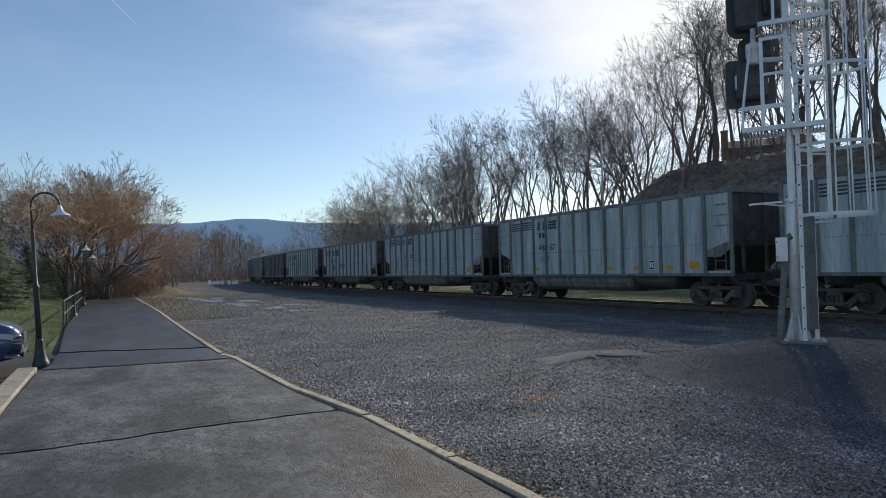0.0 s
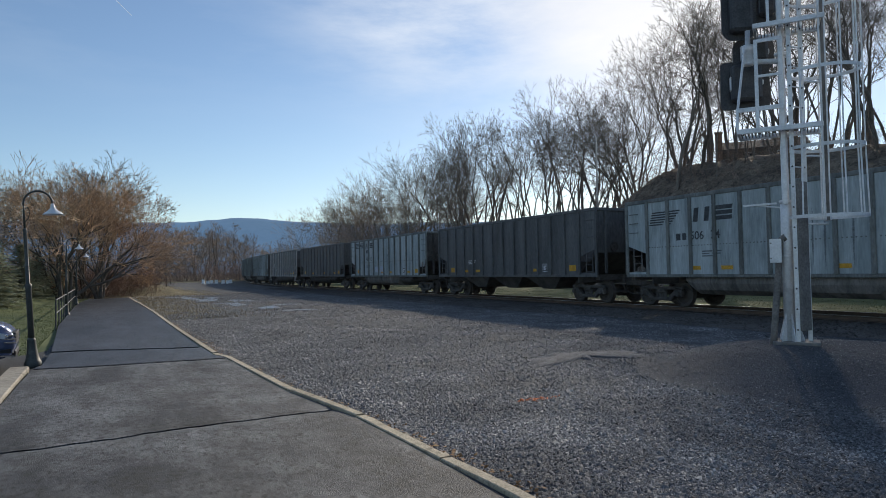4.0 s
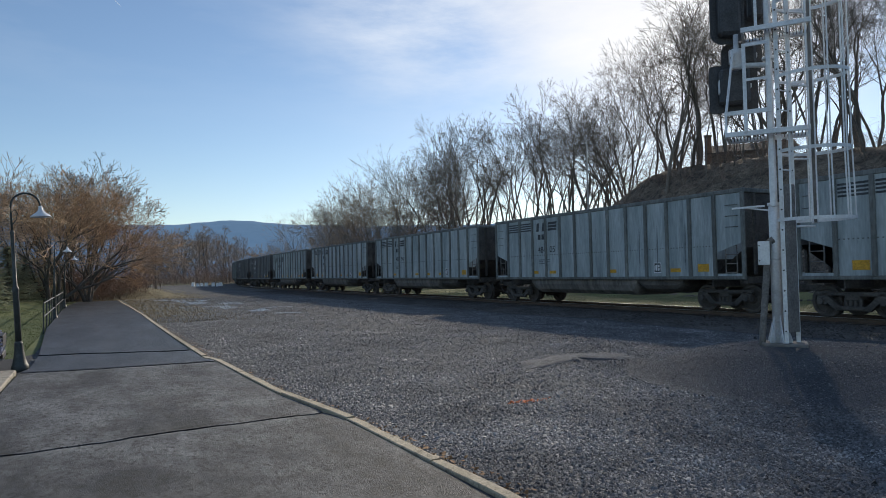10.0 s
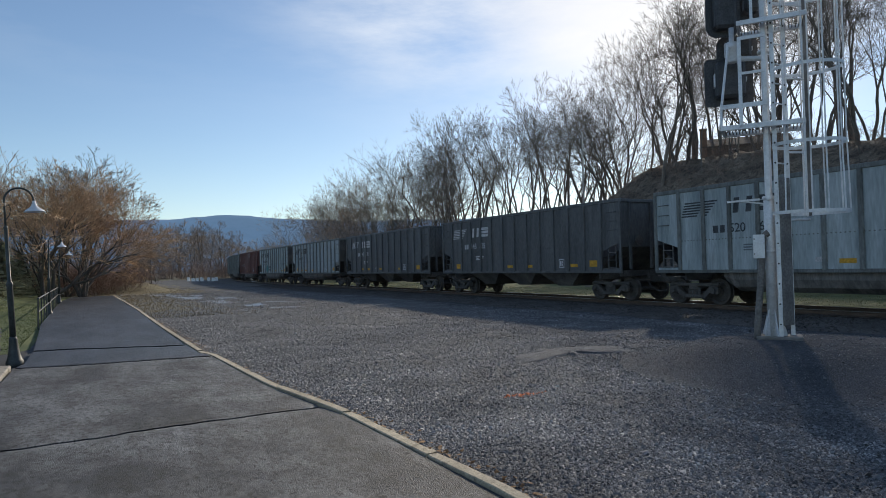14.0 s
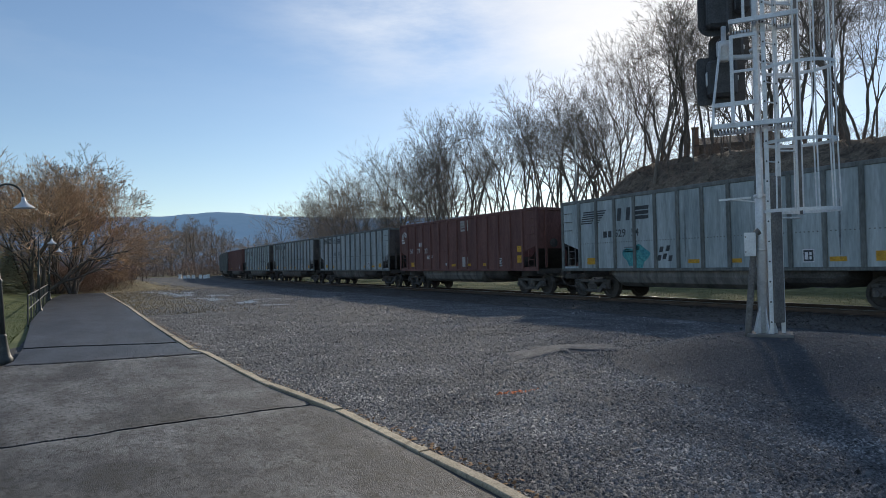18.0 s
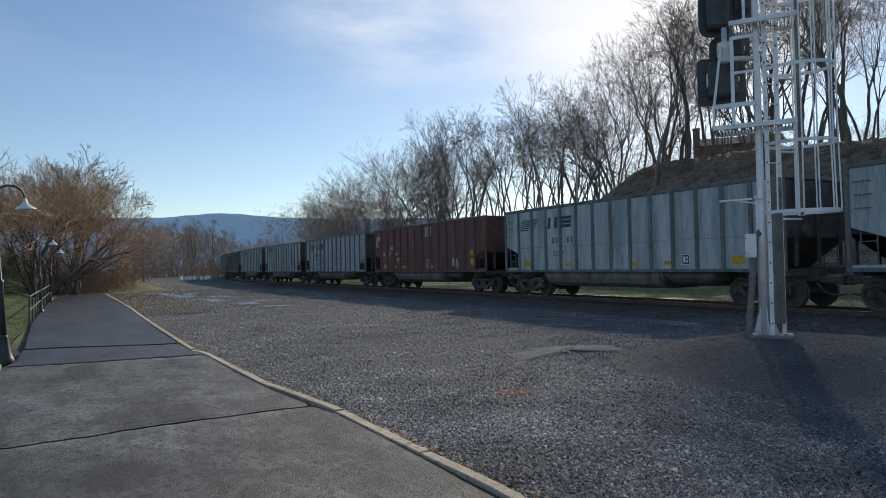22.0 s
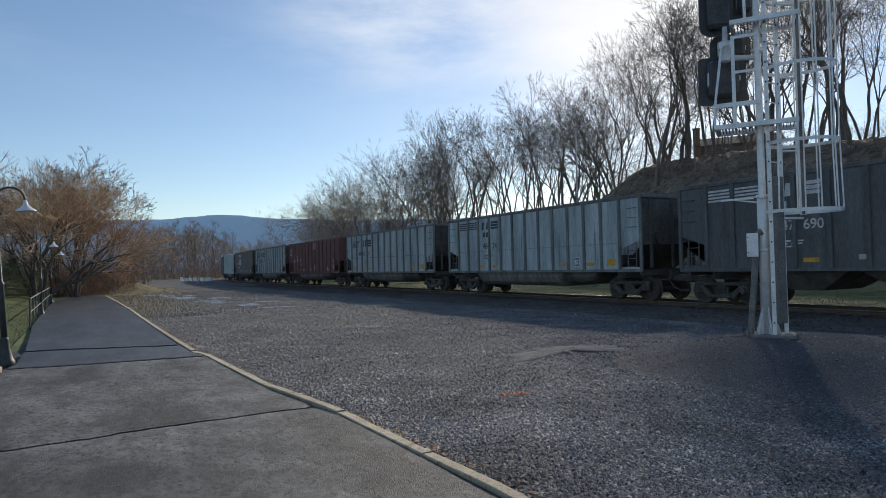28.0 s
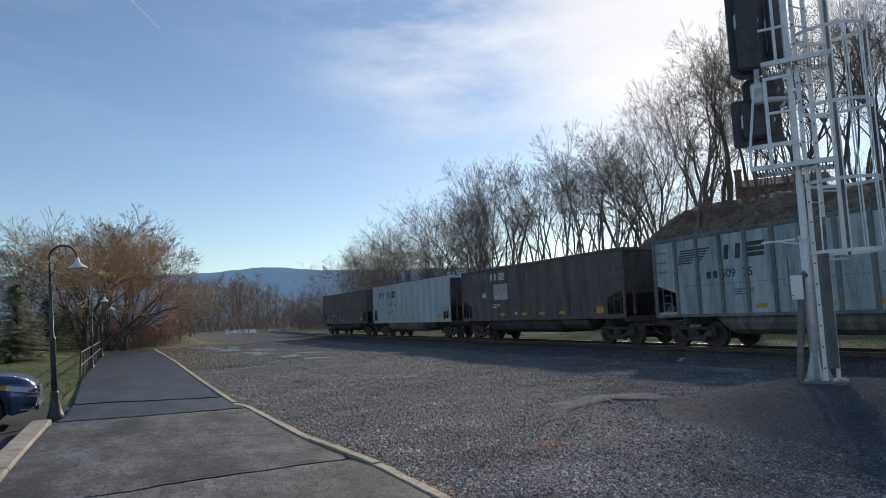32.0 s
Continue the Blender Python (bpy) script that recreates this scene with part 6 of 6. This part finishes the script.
M["dark_stone"] = island_tone("dark_stones", (0.04, 0.037, 0.033), (0.16, 0.145, 0.13))
M["blades"] = island_tone("blades", (0.06, 0.09, 0.025), (0.155, 0.175, 0.06))
# blades of that strip, with the sunlight in their tone as well
M["sunlit_blades"] = island_tone("sunlit_blades", (0.15, 0.165, 0.06), (0.34, 0.325, 0.14))
M["shaded_stone"] = island_tone("shaded_stones", (0.035, 0.037, 0.04), (0.40, 0.40, 0.395))
M["leaves"] = island_tone("leaves", (0.16, 0.08, 0.035), (0.40, 0.25, 0.12))
rs = np.random.default_rng(12)
N = 620000
dist = 3.2 * (58 / 3.2) ** rs.random(N)
az = np.radians(rs.uniform(-2, 72, N))
x, y = dist * np.sin(az), dist * np.cos(az)
edge = np.interp(y, (-6, 4, 7, 9.2, 14, 20, 32, 54), (2.62, 2.53, 2.44, 2.17, 1.93, 1.82, 1.79, 1.45)) + .15
ok = (x > edge) & (x < track_x(y) - 4.4)
patch = np.sin(x * 1.1 + 2 * np.sin(y * .5)) * np.sin(y * .8 + x * .3)
ok &= rs.random(N) < .86 + .14 * patch
x, y, d = x[ok], y[ok], dist[ok]
z = ground_z(x, y)
size = rs.lognormal(-4.72, .36, len(x)) * (1 + d / 34)
heap = np.hypot((x - MAST[0] - .1) / 1.2, (y - MAST[1] + .35) / 1.15) < 2.4
size = np.where(heap, size * .55, size)
seat = np.stack([x, y, z + size * .2], -1)
# stones past here carry the same painted shade, with a ragged border
shaded = y + rs.normal(0, 2.5, len(x)) + 2.5 * np.sin(x * .5) > 16.5
tagged(scatter("gravel_stones", seat[~shaded], size[~shaded], "stone", seed=1), "loose grey crushed gravel", "gravel", kind="stuff")
tagged(scatter("damp_gravel_stones", seat[shaded], size[shaded], "shaded_stone", seed=11), "crushed gravel away from the path, tree shade put into its darker tone", "gravel", kind="stuff")
s_ = rs.uniform(-8, 75, 26000)
o_ = rs.uniform(-4.2, -.9, 26000)
bx = np.array([along(o, s) for o, s in zip(o_, s_)])
bz = np.interp(o_, (-4.6, -3.9, -2.6, -1.9, -1.3, 0), (-.30, -.13, -.08, -.055, -.06, -.06))
size = rs.uniform(.018, .045, len(bx))
tagged(scatter("ballast_stones", np.stack([bx[:, 0], bx[:, 1], bz + size * .2], -1), size, "dark_stone", seed=2), "dark sooty track ballast", "ballast", kind="stuff")
# a few larger pale stones and scraps on the gravel
for i in range(16):
    dd, aa = rb.uniform(4, 20), radians(rb.uniform(12, 66))
    x, y = dd * math.sin(aa), dd * math.cos(aa)
    if right_edge(y) + .3 < x < 15:
        ob = scatter("stone", np.array([(x, y, float(land(x, y)) + .01)]), np.array([rb.uniform(.02, .034)]), "stone", seed=100 + i)
        tagged(ob, "pale loose stone lying on the gravel", "stone", "larger loose stones")
# shallow puddles on the far gravel
def pool(x, y, rx, ry, seed, material, lift, heap=0.0):
    """A low patch with a ragged edge that lies on the ground."""
    r = random.Random(seed)
    n, rings = 44, 6
    ph = [r.uniform(0, 6.28) for _ in range(4)]
    v = [(x, y, float(land(x, y)) + lift + heap)]
    f = [(0, 1 + k, 1 + (k + 1) % n) for k in range(n)]
    for j in range(1, rings + 1):
        for k in range(n):
            a = 2 * math.pi * k / n
            q = 1 + .3 * math.sin(2 * a + ph[0]) + .24 * math.sin(3 * a + ph[1]) + .2 * math.sin(7 * a + ph[2]) + .14 * math.sin(13 * a + ph[3]) + r.gauss(0, .06)
            q *= j / rings
            px, py = x + rx * q * math.cos(a), y + ry * q * math.sin(a)
            v.append((px, py, float(land(px, py)) + lift * (1 if j < rings else -1.2) + heap * (1 - (j / rings) ** 2) ** 1.5 + r.gauss(0, .1) * heap))
    for j in range(rings - 1):
        for k in range(n):
            i, m_ = 1 + j * n + k, 1 + j * n + (k + 1) % n
            f.append((i, i + n, m_ + n, m_))
    return mesh("pool", v, f, material, smooth=True)


for i, (x, y, rx, ry) in enumerate(((4.9, 52, .9, 3.6), (5.6, 45, .6, 2.4), (6.2, 38, .8, 1.8), (7.2, 33, .5, 1.0), (7.6, 29.5, .6, .7), (7.3, 42, .5, 1.6), (6.6, 49, .5, 2.0), (8.6, 35.5, .6, .8))):
    tagged(new("puddle", pool(x, y, rx, ry, 40 + i, "puddle", .012)), "shallow puddle of wet silt mirroring the sky on the gravel", "puddle", "puddles on the gravel")
for i, (x, y, rx, ry) in enumerate(((7.75, 9.75, .95, .75),)):
    tagged(new("silt_mound", pool(x, y, rx, ry, 60 + i, "silt", .014, .025)), "low mound of pale silt on the gravel", "silt mound")
# broken bits of the edging
for i, (x, y, w) in enumerate(((2.40, 8.75, .09), (2.46, 8.5, .06), (2.66, 6.15, .08), (2.70, 5.95, .05), (2.67, 5.75, .07), (2.72, 5.35, .05))):
    fr = scatter("concrete_fragment", np.array([(x, y, float(land(x, y)) + .02)]), np.array([w]), "concrete", squash=.25, seed=200 + i)
    tagged(fr, "broken pale fragment of the concrete edging", "rubble", "broken bits of edging")
# sprayed survey mark
pts = np.array([(4.81 + rs.normal(0, .13), 6.92 + rs.normal(0, .05), 0) for _ in range(70)])
pts[:, 2] = land(pts[:, 0], pts[:, 1]) + .012
sp = scatter("survey_mark", pts, rs.uniform(.008, .018, 70), "orange_spray", seed=3)
tagged(sp, "faded orange survey paint on the gravel", "paint mark", kind="stuff")
# leaves and dirt along the edging
n = 900
y = 3 + 22 * rs.random(n) ** 1.5
x = np.interp(y, (-6, 4, 7, 9.2, 14, 20, 32), (2.62, 2.53, 2.44, 2.17, 1.93, 1.82, 1.79)) + .14 + np.abs(rs.normal(0, .12, n))
tagged(scatter("fallen_leaves", np.stack([x, y, land(x, y) + .015], -1), rs.uniform(.012, .03, n), "leaves", squash=.25, seed=4), "brown fallen leaves along the edging", "leaves", kind="stuff")


# scraps of paper on the lawn
for i, (x, y) in enumerate(((-2.3, 20.4), (-3.1, 22.5))):
    tagged(scatter("paper_scrap", np.array([(x, y, float(land(x, y)) + .03)]), np.array([.09]), "whitewash", squash=.3, seed=300 + i), "crumpled white scrap of paper on the lawn", "paper", "paper scraps")


def blades(name, x, y, high, material, seed):
    r = np.random.default_rng(seed)
    n = len(x)
    z = land(x, y)
    a = r.uniform(0, 2 * np.pi, n)
    h = high * r.uniform(.5, 1.3, n)
    w = .006 + .1 * h
    lean = r.normal(0, .45, (n, 2)) * h[:, None]
    v = np.empty((n, 3, 3))
    v[:, 0] = np.stack([x - np.cos(a) * w, y - np.sin(a) * w, z - .01], -1)
    v[:, 1] = np.stack([x + np.cos(a) * w, y + np.sin(a) * w, z - .01], -1)
    v[:, 2] = np.stack([x + lean[:, 0], y + lean[:, 1], z + h], -1)
    me = bpy.data.meshes.new(name)
    me.vertices.add(n * 3)
    me.vertices.foreach_set("co", v.reshape(-1))
    me.loops.add(n * 3)
    me.loops.foreach_set("vertex_index", np.arange(n * 3))
    me.polygons.add(n)
    me.polygons.foreach_set("loop_start", np.arange(0, n * 3, 3))
    me.update(calc_edges=True)
    me.materials.append(M[material])
    return new(name, me)


n = 42000
x, y = -1.45 - 9 * rs.random(n) ** 1.3, 17.5 + 24 * rs.random(n)
tagged(blades("lawn_grass", x, y, .028, "blades", 5), "short green lawn grass", "grass", kind="stuff")
n = 32000
y = rs.uniform(4, 85, n)
x = track_x(y) + rs.uniform(2.6, 10, n)
tagged(blades("bank_grass", x, y, .05, "sunlit_blades", 6), "green grass strip behind the track", "grass", kind="stuff")
n = 9000
y = rs.uniform(26, 75, n)
x = 1.9 + np.abs(rs.normal(0, 2.2, n)) + (y > 54) * rs.uniform(-4, 4, n)
tagged(blades("dry_weeds", x, y, .07, "straw", 7), "dry straw-coloured weeds", "weeds", kind="stuff")


# ---- distance ----
def ridge_line():
    verts, faces = [], []
    n = 160
    for k in range(n + 1):
        az = radians(-60 + 140 * k / n)
        a = -60 + 140 * k / n
        h = 274 + 32 * math.exp(-((a - 10.5) / 5.0) ** 2) + 3 * math.sin(a * .8) + 1.5 * math.sin(a * 2.9)
        for dist, zz in ((3200, -60), (3450, h * .55), (3700, h * .93), (3800, h), (4100, h * .9)):
            verts.append((math.sin(az) * dist, math.cos(az) * dist, zz + random.uniform(-1.5, 1.5)))
    for k in range(n):
        for i in range(4):
            faces.append((k * 5 + i, k * 5 + i + 1, k * 5 + i + 6, k * 5 + i + 5))
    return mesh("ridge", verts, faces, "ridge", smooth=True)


tagged(new("backdrop", ridge_line()), "long wooded mountain ridge in the distance, blue haze put into its colour", "mountain", kind="structure")

# thin vapour trail high in the sky, its sunlit white put in as glow
trail_a, trail_b = (Vector((math.sin(radians(z)) * math.cos(radians(e)), math.cos(radians(z)) * math.cos(radians(e)), math.sin(radians(e)))) * 4000 for z, e in ((-1.6, 22.2), (1.85, 19.3)))
trail = new("vapour_trail", mesh("vapour_trail", *(lambda b: ([v.co.copy() for v in b.verts], [tuple(v.index for v in f.verts) for f in b.faces]))(rod(trail_a, trail_b, 2.6, 1.0, 8)), "vapour"))
tagged(trail, "thin white vapour trail drifting across the blue sky", "vapour trail", kind="structure")

motions()
